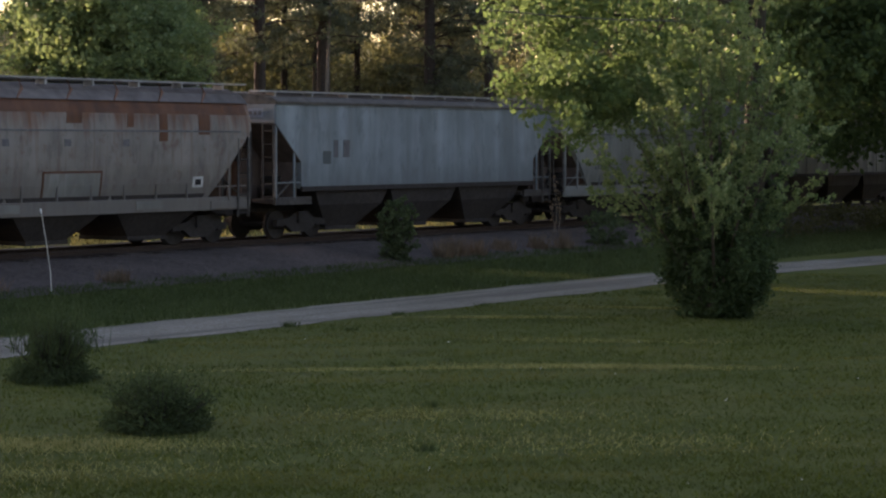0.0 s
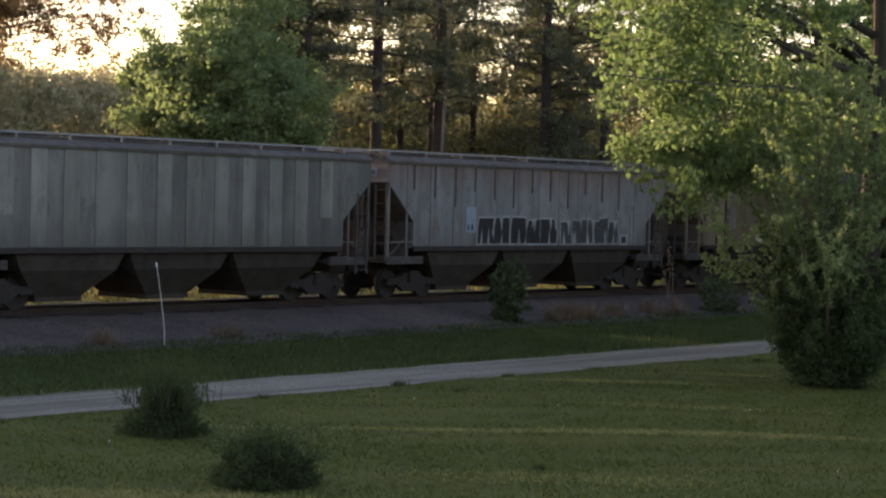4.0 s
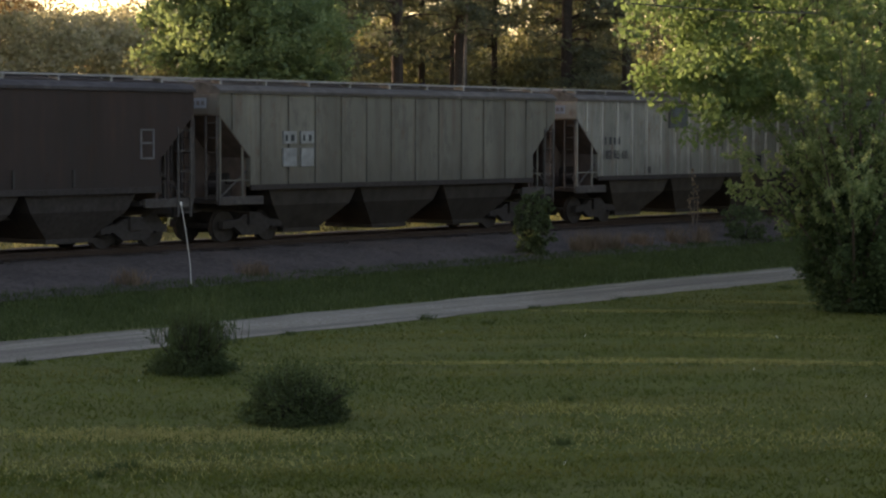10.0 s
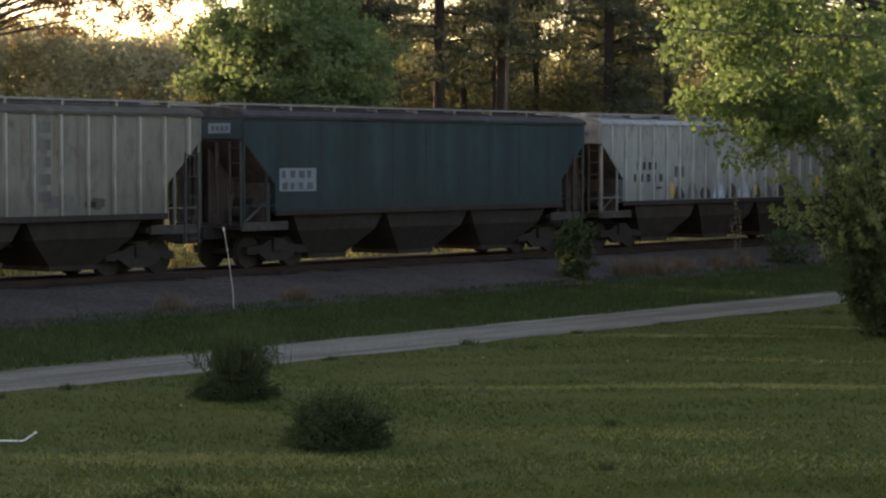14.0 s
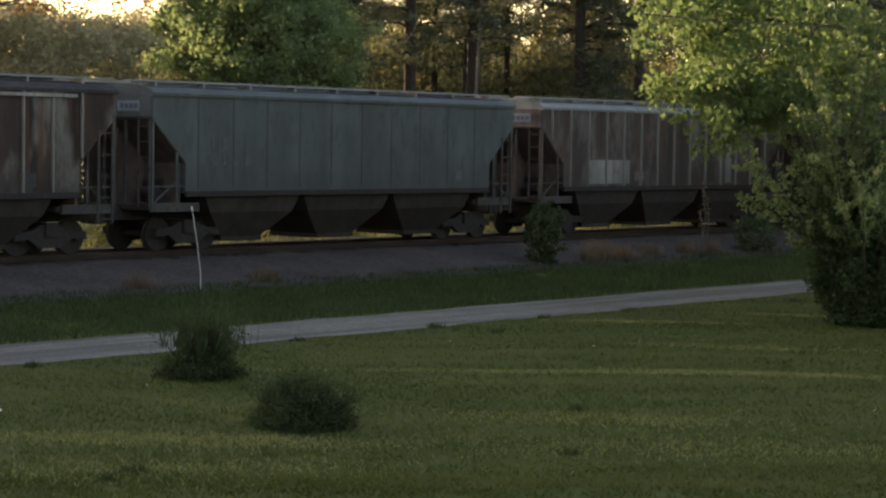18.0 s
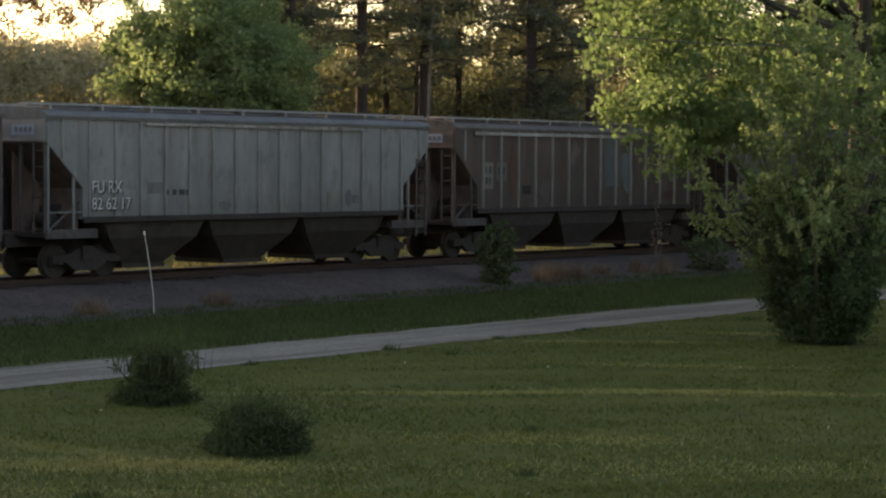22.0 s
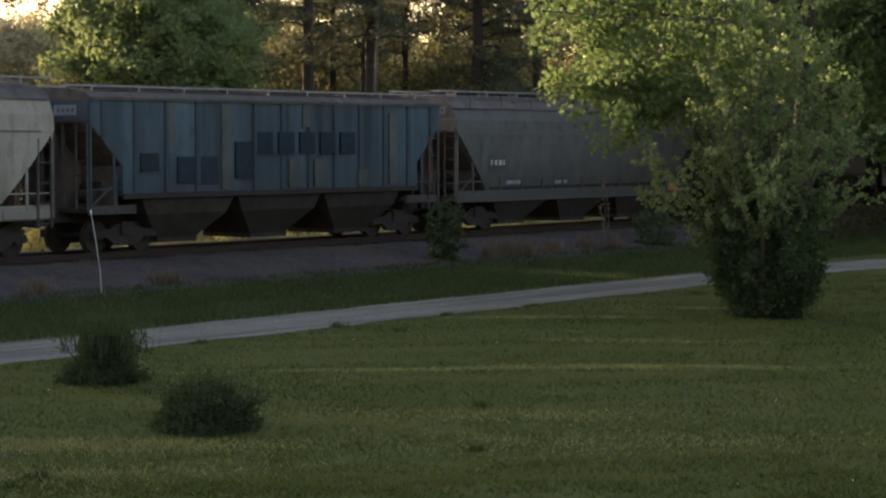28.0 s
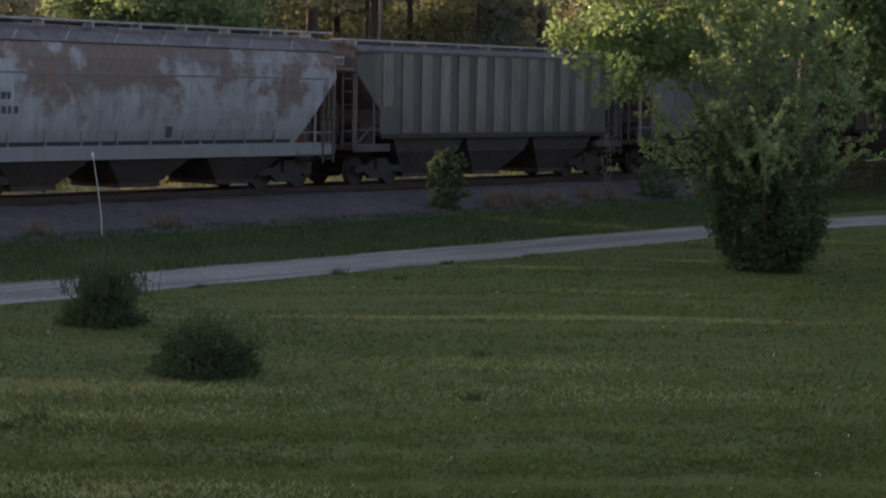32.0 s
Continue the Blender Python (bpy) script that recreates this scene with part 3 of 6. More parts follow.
        part("slope_sheet", shared("slope_sheet:%s%s" % (nm, style), lambda: prism([(x, top), (x + s * deep, low), (x + s * (deep - 0.016), low - 0.014), (x - s * 0.016, top - 0.014)], -w, w), M_SLOPE), M_SLOPE, car, "dark grimy end slope sheet")
        part("end_bulkhead", shared("end_bulkhead:" + nm, lambda: boxes((min(x + s * 1.17, x + s * 1.24), max(x + s * 1.17, x + s * 1.24), -1.38, 1.38, 1.24, 2.36)), M_SLOPE), M_SLOPE, car)
        for y in (0.0, 1.3):
            part("shear_plate", shared("shear_plate:%s%.1f" % (nm, y), lambda: prism([(x + s * 0.14, 1.24), (x + s * 0.14, 3.3), (x + s * 1.16, 2.37), (x + s * 1.16, 1.24)], y - 0.02, y + 0.02), M_SLOPE), M_SLOPE, car, "dark upright web plate")
        part("slope_brace", shared("slope_brace:" + nm, lambda: tube(bmesh.new(), [(x + s * 0.1, -1.46, 1.25), (x + s * 1.2, -1.46, 2.0)], [0.035, 0.035], 5), M_END), M_END, car)
        if s < 0:
            part("ladder", shared("ladder:near" + style, lambda: ladder_shape(x - 0.6, x - 0.12, 0.8, 3.2, -1.58), M_RUNG), M_RUNG, car, "steel rung ladder")
        part("ladder", shared("ladder:e" + nm, lambda: boxes(*[(min(x - s * 0.06, x - s * 0.03), max(x - s * 0.06, x - s * 0.03), -1.5, -1.05, z, z + 0.03) for z in (1.3, 1.7, 2.1, 2.5, 2.9, 3.3)], (min(x - s * 0.06, x), max(x - s * 0.06, x), -1.08, -1.04, 1.2, 3.5), (min(x - s * 0.06, x), max(x - s * 0.06, x), -1.52, -1.48, 1.2, 3.5)), M_END), M_END, car, "steel rung ladder")
        part("coupler", shared("coupler:" + nm, lambda: boxes((min(x - s * 0.2, x - s * 0.78), max(x - s * 0.2, x - s * 0.78), -0.11, 0.11, 0.78, 1.0), (min(x - s * 0.55, x - s * 0.8), max(x - s * 0.55, x - s * 0.8), -0.17, 0.17, 0.74, 1.04), bevel=0.03), M_STEEL), M_STEEL, car)
        bogie = part("bogie", shared("bogie", side_frame_shape, M_BOGIE), M_BOGIE, car, "dark cast steel bogie frame", at=(x + s * 1.8, 0, 0))
        for dx in (-0.89, 0.89):
            part("wheelset", shared("wheelset", wheelset_shape, M_WHEEL), M_WHEEL, bogie, at=(dx, 0, 0))
    part("end_panel", shared("end_panel:" + style, lambda: boxes((-0.042, -0.006, -1.55, 1.55, SLOPE["round" if style == "round" else "flat"][0] + 0.02, 4.12 if style != "round" else 3.9), bevel=0.01), coat), coat, car)
    if end_plate:
        part("end_plate", shared("end_plate", lambda: boxes((-0.05, -0.042, -1.1, -0.2, 3.72, 4.0)), M_PLATE), M_PLATE, car, "pale end plate with faint marks", at=(0, 0, up))
        for i in range(4):
            part("mark", shared("mark:e", lambda: boxes((-0.056, -0.049, -1.02, -0.9, 3.8, 3.92)), M_DULL), M_DULL, car, at=(0, 0.19 * i, up))
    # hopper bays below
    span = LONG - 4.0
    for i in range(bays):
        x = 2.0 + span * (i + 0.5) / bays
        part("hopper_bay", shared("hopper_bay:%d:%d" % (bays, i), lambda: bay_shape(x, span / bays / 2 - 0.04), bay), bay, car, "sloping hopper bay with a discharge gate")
    part("brake_cylinder", shared("brake_cylinder", lambda: disc(disc(boxes((0.85, 1.15, -0.9, -0.2, 1.24, 1.62)), 0.7, -1.0, -0.45, 1.55, 0.17, 12), 1.25, -0.8, 0.3, 1.75, 0.2, 12), M_STEEL), M_STEEL, car)
    if style != "round":
        TALL.append(car)
    return car


def plate(car, x0, x1, z0, z1, mat, style="flat", name="panel", label="", proud=0.012, skew=0.0):
    """A thin sheet or painted patch on the near side, following the skin."""
    steps = 4 if style == "round" else 1
    bm = bmesh.new()
    lines = []
    for i in range(steps + 1):
        z = z0 + (z1 - z0) * i / steps
        y = skin_y(style, z)
        d = skew * i / steps
        lines.append([bm.verts.new((x + d, y + o, z)) for x, o in ((x0, -proud), (x1, -proud), (x1, 0.01), (x0, 0.01))])
    for a, b in zip(lines, lines[1:]):
        for k in range(4):
            j = (k + 1) % 4
            bm.faces.new((a[k], a[j], b[j], b[k]))
    bm.faces.new(lines[0])
    bm.faces.new(lines[-1])
    bmesh.ops.recalc_face_normals(bm, faces=bm.faces[:])
    return part(name, bm, mat, car, label)


def bars(car, x, z, n, mat, style="flat", wide=0.2, tall=0.28, gap=0.1, rows=1, proud=0.016):
    """Lettering that cannot be told, as plain bars."""
    words = "dark painted bar" if mat is not M_WHITE else "white painted bar"
    for r in range(rows):
        zz = z - r * (tall + 0.13)
        y = skin_y(style, zz + tall / 2) - proud
        for i in range(n):
            xx = x + i * (wide + gap)
            w = wide * (0.55 + 0.45 * ((i * 7 + r * 3) % 5) / 4)
            part("letter_bar", boxes((xx, xx + w, y, y + 0.012 + (0.03 if style == "round" else 0), zz, zz + tall)), mat, car, words)


def blot(car, x0, x1, z0, z1, mat, name="stain", label="uneven grime stain", proud=0.01):
    """An uneven stain on the flat near side, ragged at its rim."""
    r = random.Random(int(x0 * 100) + int(z1 * 1000))
    cx, cz, n = (x0 + x1) / 2, (z0 + z1) / 2, 14
    bm = bmesh.new()
    near, deep = [], []
    for i in range(n):
        a, k = 2 * math.pi * i / n, r.uniform(0.62, 1.08)
        x, z = cx + (x1 - x0) / 2 * math.cos(a) * k, cz + (z1 - z0) / 2 * math.sin(a) * k
        near.append(bm.verts.new((x, -HALF - proud, z)))
        deep.append(bm.verts.new((x, -HALF + 0.01, z)))
    bm.faces.new(near)
    for i in range(n):
        j = (i + 1) % n
        bm.faces.new((near[i], near[j], deep[j], deep[i]))
    bmesh.ops.recalc_face_normals(bm, faces=bm.faces[:])
    return part(name, bm, mat, car, label)


def words(car, text, x, z, tall, mat, proud=0.02, squeeze=0.85):
    """Painted letters on the flat near side."""
    cu = bpy.data.curves.new("letters", "FONT")
    cu.body, cu.size, cu.extrude = text, tall / 0.72, 0.004
    tmp = new("letters", cu)
    me = bpy.data.meshes.new_from_object(tmp.evaluated_get(bpy.context.evaluated_depsgraph_get()))
    bpy.data.objects.remove(tmp)
    me.transform(Matrix.Diagonal((squeeze, 1, 1, 1)))
    me.materials.clear()
    me.materials.append(mat)
    return part("lettering", me, mat, car, "painted letters and digits", at=Matrix.Translation((x, -HALF - proud, z)) @ pose(0, 0, 0, 90, 0, 0))


M_ROOF = plain("roof_dust", (0.085, 0.076, 0.066), 0.85, 0, 0.35, 3)
M_SHOULDER = plain("shoulder_dust", (0.13, 0.115, 0.108), 0.85, 0, 0.35, 2)
M_ROOF_DARK = plain("roof_dark", (0.05, 0.045, 0.045), 0.85, 0, 0.35, 3)
M_BOARD = plain("walk_grating", (0.27, 0.27, 0.26), 0.6, 0.3, 0.2, 6)
M_PLATE = plain("end_plate_paint", (0.20, 0.245, 0.29), 0.7, 0, 0.25, 5)
M_SMUDGE = plain("worn_dark_letters", (0.05, 0.055, 0.055), 0.8, 0, 0.3, 5)
M_FAINT = plain("faded_letters", (0.095, 0.108, 0.104), 0.8, 0, 0.3, 5)
M_OUTLINE = plain("sprayed_outline", (0.24, 0.25, 0.245), 0.7, 0, 0.3, 4)
M_CHALK = plain("chalky_paint", (0.42, 0.43, 0.42), 0.7, 0, 0.25, 5)
# bay sheets painted near black for the shade under the body
M_BAY_SHADE = plain("bay_shade", (0.042, 0.036, 0.03), 0.9, 0, 0.3, 2.5)
M_BAY_SHADE_BROWN = plain("bay_shade_brown", (0.036, 0.031, 0.027), 0.9, 0, 0.3, 2.5)

P_RUSTBAND = paint("grey_rust_band", (0.37, 0.34, 0.31), 0.5, 0.95, 0.1, 0, 1.0)
P_BLUEGREY = paint("blue_grey", (0.34, 0.40, 0.43), 0.15, 0.0, 0.22, 0, 2.0)
P_PALE = paint("pale_grey", (0.43, 0.46, 0.45), 0.14, 0.0, 0.06, 0, 3.0)
P_OLIVE = paint("olive_grey", (0.24, 0.25, 0.235), 0.15, 0.0, 0.3, 0, 4.0)
P_OLIVE2 = paint("olive_grey_panels", (0.31, 0.32, 0.29), 0.2, 0.0, 0.2, 0, 4.5)
P_CHALK = paint("chalk_grey", (0.30, 0.315, 0.315), 0.5, 0.55, 0.12, 0, 5.0)
P_TAN = paint("tan", (0.38, 0.315, 0.22), 0.25, 0.0, 0.18, 0, 6.0)
P_STEELBLUE = paint("steel_blue", (0.14, 0.168, 0.17), 0.25, 0.0, 0.22, 0, 7.0)
P_DARK = paint("near_black_brown", (0.051, 0.035, 0.032), 0.12, 0.0, 0.15, 0, 8.0)
P_SAND = paint("sand_patch", (0.25, 0.225, 0.188), 0.25, 0.0, 0.15, 0, 8.5)
P_DRAB = paint("drab_tan", (0.25, 0.24, 0.20), 0.3, 0.0, 0.2, 0, 9.0)
P_CREAM = paint("dirty_cream", (0.36, 0.355, 0.31), 0.45, 0.0, 0.2, 0, 10.0)
P_CREAM2 = paint("weathered_cream", (0.335, 0.325, 0.285), 0.45, 0.0, 0.2, 0, 11.0)
P_TEAL = paint("dark_teal_blue", (0.042, 0.088, 0.10), 0.1, 0.0, 0.2, 0, 12.0)
P_WHITE = paint("white_weathered", (0.49, 0.51, 0.51), 0.34, 0.0, 0.1, 0, 13.0)
P_RUSTY = paint("rusty_brown_white", (0.068, 0.05, 0.041), 0.6, 0.0, 0.3, 0, 14.0, (0.24, 0.228, 0.2))
T_WORN = paint("worn_trim", (0.42, 0.41, 0.37), 0.6, 0.0, 0.3, 0, 36.0)
P_MIST = paint("mist_green_grey", (0.145, 0.173, 0.168), 0.12, 0.0, 0.12, 0, 15.0)
P_MUD = paint("muddy_brown", (0.12, 0.095, 0.085), 0.5, 0.0, 0.35, 0, 16.0, (0.22, 0.20, 0.19))
P_UMBER = paint("umber", (0.16, 0.14, 0.122), 0.45, 0.0, 0.3, 0, 17.0, (0.085, 0.072, 0.064))
P_STONE = paint("stone_grey", (0.33, 0.35, 0.34), 0.3, 0.0, 0.16, 0, 18.0)
P_ASH = paint("ash_brown", (0.118, 0.098, 0.086), 0.5, 0.0, 0.25, 0, 19.0)
P_FROST = paint("frost_grey", (0.345, 0.37, 0.35), 0.3, 0.0, 0.15, 0, 20.0)
P_REDBROWN = paint("red_brown", (0.13, 0.07, 0.055), 0.4, 0.0, 0.2, 0, 21.0)
P_IVORY = paint("ivory", (0.53, 0.50, 0.42), 0.22, 0.25, 0.06, 0, 22.0)
P_BLUE = paint("faded_blue", (0.095, 0.158, 0.2), 0.15, 0.0, 0.4, 0, 23.0)
P_SLATE = paint("slate_grey", (0.165, 0.175, 0.17), 0.15, 0.0, 0.06, 0, 24.0)
P_PATCHY = paint("patchy_white_rust", (0.40, 0.415, 0.415), 0.4, 0.25, 0.1, 0.9, 25.0)
P_PUTTY = paint("putty_grey", (0.15, 0.148, 0.128), 0.25, 0.0, 0.22, 0, 26.0)
P_PUTTY_PANEL = paint("putty_grey_panels", (0.235, 0.228, 0.195), 0.2, 0.0, 0.12, 0, 27.0)
T_PALE = paint("pale_trim", (0.43, 0.43, 0.40), 0.55, 0.0, 0.2, 0, 30.0)
# rib paints lighter than their cars, with the ribs' highlights in the colour
T_LIT_WHITE = paint("lit_white_ribs", (0.74, 0.76, 0.75), 0.35, 0.0, 0.15, 0, 34.0)
T_LIT_CREAM = paint("lit_cream_ribs", (0.60, 0.585, 0.52), 0.4, 0.0, 0.15, 0, 35.0)
T_DARK = paint("dark_trim", (0.08, 0.075, 0.07), 0.3, 0.0, 0.2, 0, 31.0)

TRAIN = []            # car, place of its front end along the track at the start


def couple(s, car):
    TRAIN.append((car, s))
    return car


# the train goes on ahead: two unseen cars added to shade the lawn
c = couple(-2.0, hopper_car("umber ribbed covered hopper car added unseen ahead of the others", "flat", P_UMBER, T_PALE, ribs=16, rib_deep=0.07, bay=M_STEEL))
c = couple(15.3, hopper_car("stone-grey ribbed covered hopper car added unseen ahead", "flat", P_STONE, ribs=16, rib_deep=0.07, bay=M_STEEL))
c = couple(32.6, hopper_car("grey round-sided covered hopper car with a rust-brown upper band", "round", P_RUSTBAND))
P_RUST = paint("rust_band", (0.2, 0.09, 0.05), 0.7, 0, 0.3, 0, 33.0)
plate(c, 0.15, LONG - 0.15, 3.9, 4.24, P_RUST, "round", "rust_band", "broad rust-brown band")
for x0, x1, z0, z1 in ((7.3, 9.6, 2.2, 2.26), (7.3, 9.6, 1.46, 1.5), (7.3, 7.37, 1.5, 2.2), (9.53, 9.6, 1.5, 2.2)):
    plate(c, x0, x1, z0, z1, P_RUST, "round", "patch_outline", "brown outline of a repainted patch", proud=0.018)
plate(c, 7.37, 9.53, 1.5, 2.2, T_PALE, "round", "patch", "pale repainted patch")
for x0, z0, w, h in ((11.9, 3.1, 0.35, 0.8), (10.6, 3.5, 0.25, 0.4), (13.6, 3.3, 0.5, 0.6), (8.2, 3.6, 0.6, 0.3)):
    plate(c, x0, x0 + w, z0, z0 + h, P_RUST, "round", "rust_stain", "rust run below the band", skew=0.05)
for x0 in (3.0, 5.4, 11.0):
    plate(c, x0, x0 + 1.1, 1.12, 1.36, T_PALE, "round", "patch", "paler patch on the sill", proud=0.1)
plate(c, 13.4, 13.85, 1.72, 2.05, M_CHALK, "round", "placard"), plate(c, 13.5, 13.75, 1.8, 1.97, M_BLACK, "round", "placard", proud=0.02)
for i in range(5):
    plate(c, 1.2 + i * 2.3, 1.45 + i * 2.3, 2.95, 3.15, M_DULL, "round", "mark")

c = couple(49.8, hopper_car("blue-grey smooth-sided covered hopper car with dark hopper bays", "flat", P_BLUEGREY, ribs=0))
bars(c, 2.9, 2.5, 2, M_DULL, wide=0.4, tall=0.55)
plate(c, 2.35, 2.75, 2.3, 2.7, P_STEELBLUE, name="patch")

c = couple(66.8, hopper_car("pale grey round-sided covered hopper car with a dark seam line", "round", P_PALE))
bars(c, 2.3, 2.5, 4, M_DULL, "round", 0.16, 0.26, 0.08)
bars(c, 2.2, 2.05, 5, M_DULL, "round", 0.12, 0.2, 0.08)
plate(c, 13.1, 13.45, 1.9, 2.15, M_BLACK, "round", "placard"), plate(c, 3.6, 3.85, 1.75, 2.1, M_DULL, "round", "mark")

c = couple(84.1, hopper_car("olive-grey covered hopper car with broad shallow side panels", "flat", P_OLIVE, T_PALE, ribs=0, bay=M_BAY_SHADE))
for i in range(12):
    plate(c, 1.35 + i * 1.12, 1.9 + i * 1.12, 1.64 if 1.35 + i * 1.12 > 1.9 and i < 11 else 2.45, 4.12, P_OLIVE2, name="side_panel", proud=0.03)

c = couple(101.0, hopper_car("chalk-grey covered hopper car with rusty streaks and dark spray-painted shapes", "flat", P_CHALK, ribs=13, rib_deep=0.03, rib_wide=0.05, bay=M_BAY_SHADE, rib_span=(0.9, None)))
for i in range(13):
    plate(c, 1.2 + i * 1.06, 1.27 + i * 1.06, 3.35 - 0.25 * (i % 3), 4.1, T_DARK, name="rust_streak", proud=0.02)
r2 = random.Random(5)


def spray_letter(car, x, wide, low, tall, ink, seed):
    """One slanting block letter shape: a pale outline, a dark filling, wedge-shaped notches of pale paint."""
    q = random.Random(seed)
    d = [q.uniform(-0.1, 0.1) for _ in range(6)]
    ring = [(-0.5 + d[0] * 0.5, -0.5), (0.5 + d[1], -0.5), (0.52 + d[2], -0.1), (0.46, 0.2 + d[3]), (0.42 + d[4], 0.5), (-0.44 + d[5], 0.5 + d[0] * 0.6), (-0.5, 0.1)]
    cx, cz = x + wide / 2, low + tall / 2
    for name, k, depth, mat in (("spray_outline", 1.0, 0.034, M_OUTLINE), ("spray_shape", 0.88, 0.040, ink)):
        part(name, prism([(cx + u * wide * k, cz + w * tall * k) for u, w in ring], -HALF - depth, -HALF + 0.005), mat, car)
    for _ in range(2):
        up = q.choice((-1, 1))
        sx, w, h = cx + q.uniform(-0.28, 0.28) * wide, q.uniform(0.05, 0.11), q.uniform(0.35, 0.65) * tall
        part("spray_notch", prism([(sx - w, cz + up * 0.47 * tall), (sx + w, cz + up * 0.47 * tall), (sx + q.uniform(-0.06, 0.06), cz + up * (0.47 * tall - h))], -HALF - 0.044, -HALF + 0.005), M_OUTLINE, car)


x = 4.5
for i in range(11):
    w = r2.uniform(0.78, 0.94) if i < 5 else r2.uniform(0.5, 0.64)
    spray_letter(c, x, w + 0.08, 1.64, r2.uniform(0.84, 0.95) if i < 5 else r2.uniform(0.8, 1.0), M_BLACK if i < 5 else M_SMUDGE, 40 + i)
    x += w + (0.3 if i == 4 else 0.02)
plate(c, 12.98, 13.5, 1.62, 2.0, M_OUTLINE, name="placard", proud=0.034), plate(c, 13.1, 13.38, 1.7, 1.92, M_BLACK, name="placard", proud=0.04)
plate(c, 3.9, 4.45, 2.05, 2.85, M_PLATE, name="patch", label="pale lettering panel", proud=0.034), bars(c, 4.0, 2.12, 2, M_SMUDGE, wide=0.14, tall=0.18, gap=0.06, proud=0.04)

c = couple(118.6, hopper_car("tan covered hopper car with one large framed side panel", "flat", P_TAN, ribs=0, bay=M_BAY_SHADE_BROWN))
plate(c, 3.35, 12.7, 1.66, 4.06, P_TAN, name="side_panel", proud=0.05)
for x0, x1, z0, z1 in ((3.3, 12.8, 3.98, 4.08), (3.3, 3.42, 1.64, 4.08), (12.68, 12.8, 1.64, 4.08)):
    plate(c, x0, x1, z0, z1, T_PALE, name="panel_frame", proud=0.09)
for x in (1.2, 2.1, 2.75, 13.4, 14.1, 14.8):
    plate(c, x, x + 0.06, 2.5 if x < 2 or x > 13.9 else 1.66, 4.12, T_DARK, name="side_rib", proud=0.06)
bars(c, 1.7, 2.75, 3, M_DULL, wide=0.3, tall=0.22, gap=0.25, rows=2), plate(c, 5.1, 5.55, 1.72, 2.05, M_CHALK, name="placard", proud=0.06)

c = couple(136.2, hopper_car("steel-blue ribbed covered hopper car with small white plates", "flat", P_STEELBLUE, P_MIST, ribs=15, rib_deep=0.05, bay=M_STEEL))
plate(c, 1.48, 2.22, 1.68, 2.7, M_DULL, name="placard", label="faded grey lettering panel", proud=0.056), plate(c, 2.3, 2.78, 1.68, 2.7, M_PLATE, name="placard", label="pale lettering panel", proud=0.056), plate(c, 2.85, 3.9, 1.64, 2.66, M_PLATE, name="placard", label="pale lettering panel", proud=0.054)
words(c, "FU RX", 1.54, 2.36, 0.28, M_CHALK, 0.062), words(c, "82 97 60", 1.5, 1.74, 0.28, M_BLACK, 0.062)
plate(c, 2.95, 3.6, 2.78, 4.1, P_ASH, name="patch", label="dull brown repainted panel", proud=0.055)
for x in (10.3, 11.3, 12.3):
    plate(c, x, x + 0.35, 1.8, 2.2, M_DULL, name="mark")


def tan_flash_car(s, label, end):
    """A nearly black car with a slanting sand-coloured field near its front end."""
    car = couple(s, hopper_car(label, "flat", P_DARK, ribs=0, roof=M_ROOF_DARK, bay=M_STEEL))
    part("sand_field", prism([(0.1, 3.5), (0.1, 4.1), (2.95, 4.1), (4.95, 2.4), (4.85, 1.66), (1.27, 1.66), (1.27, 2.42)], -HALF - 0.014, -HALF + 0.01), P_SAND, car, "slanting sand-coloured painted field")
    for x0, low, high in ((1.5, 2.2, 4.1), (2.4, 1.68, 4.1), (3.3, 1.68, 3.7), (4.15, 1.68, 2.6)):
        plate(car, x0, x0 + 0.07, low, high, T_PALE, name="side_rib", proud=0.06)
    for x in (1.6, 2.5):
        plate(car, x, x + 0.78, 2.1 if end else 2.0, 2.16 if end else 2.7, T_PALE if end else T_DARK, name="mark", proud=0.03)
    for x in (5.6, 7.6, 9.6, 11.6):
        plate(car, x, x + 0.08, 1.66, 2.1, T_DARK, name="side_rib", proud=0.05)
    for x in (14.0, 14.45):
        plate(car, x, x + 0.05, 2.35, 3.15, M_DULL, name="mark", proud=0.03)
    for z in (2.35, 2.75, 3.1):
        plate(car, 14.07, 14.45, z, z + 0.045, M_DULL, name="mark", proud=0.028)
    return car


tan_flash_car(153.9, "nearly black covered hopper car with a slanting sand-coloured field", 0)

c = couple(170.9, hopper_car("drab tan ribbed covered hopper car with two white placards", "flat", P_DRAB, ribs=14, rib_deep=0.05, rib_wide=0.05, bay=M_BAY_SHADE_BROWN))
for x in (2.55, 3.3):
    plate(c, x, x + 0.55, 2.75, 3.1, M_OUTLINE, name="placard", proud=0.07), plate(c, x, x + 0.55, 2.1, 2.62, M_OUTLINE, name="placard", proud=0.07)
bars(c, 2.62, 2.82, 2, M_SMUDGE, wide=0.16, tall=0.18, gap=0.08, proud=0.085), bars(c, 3.36, 2.82, 2, M_SMUDGE, wide=0.16, tall=0.18, gap=0.08, proud=0.085)

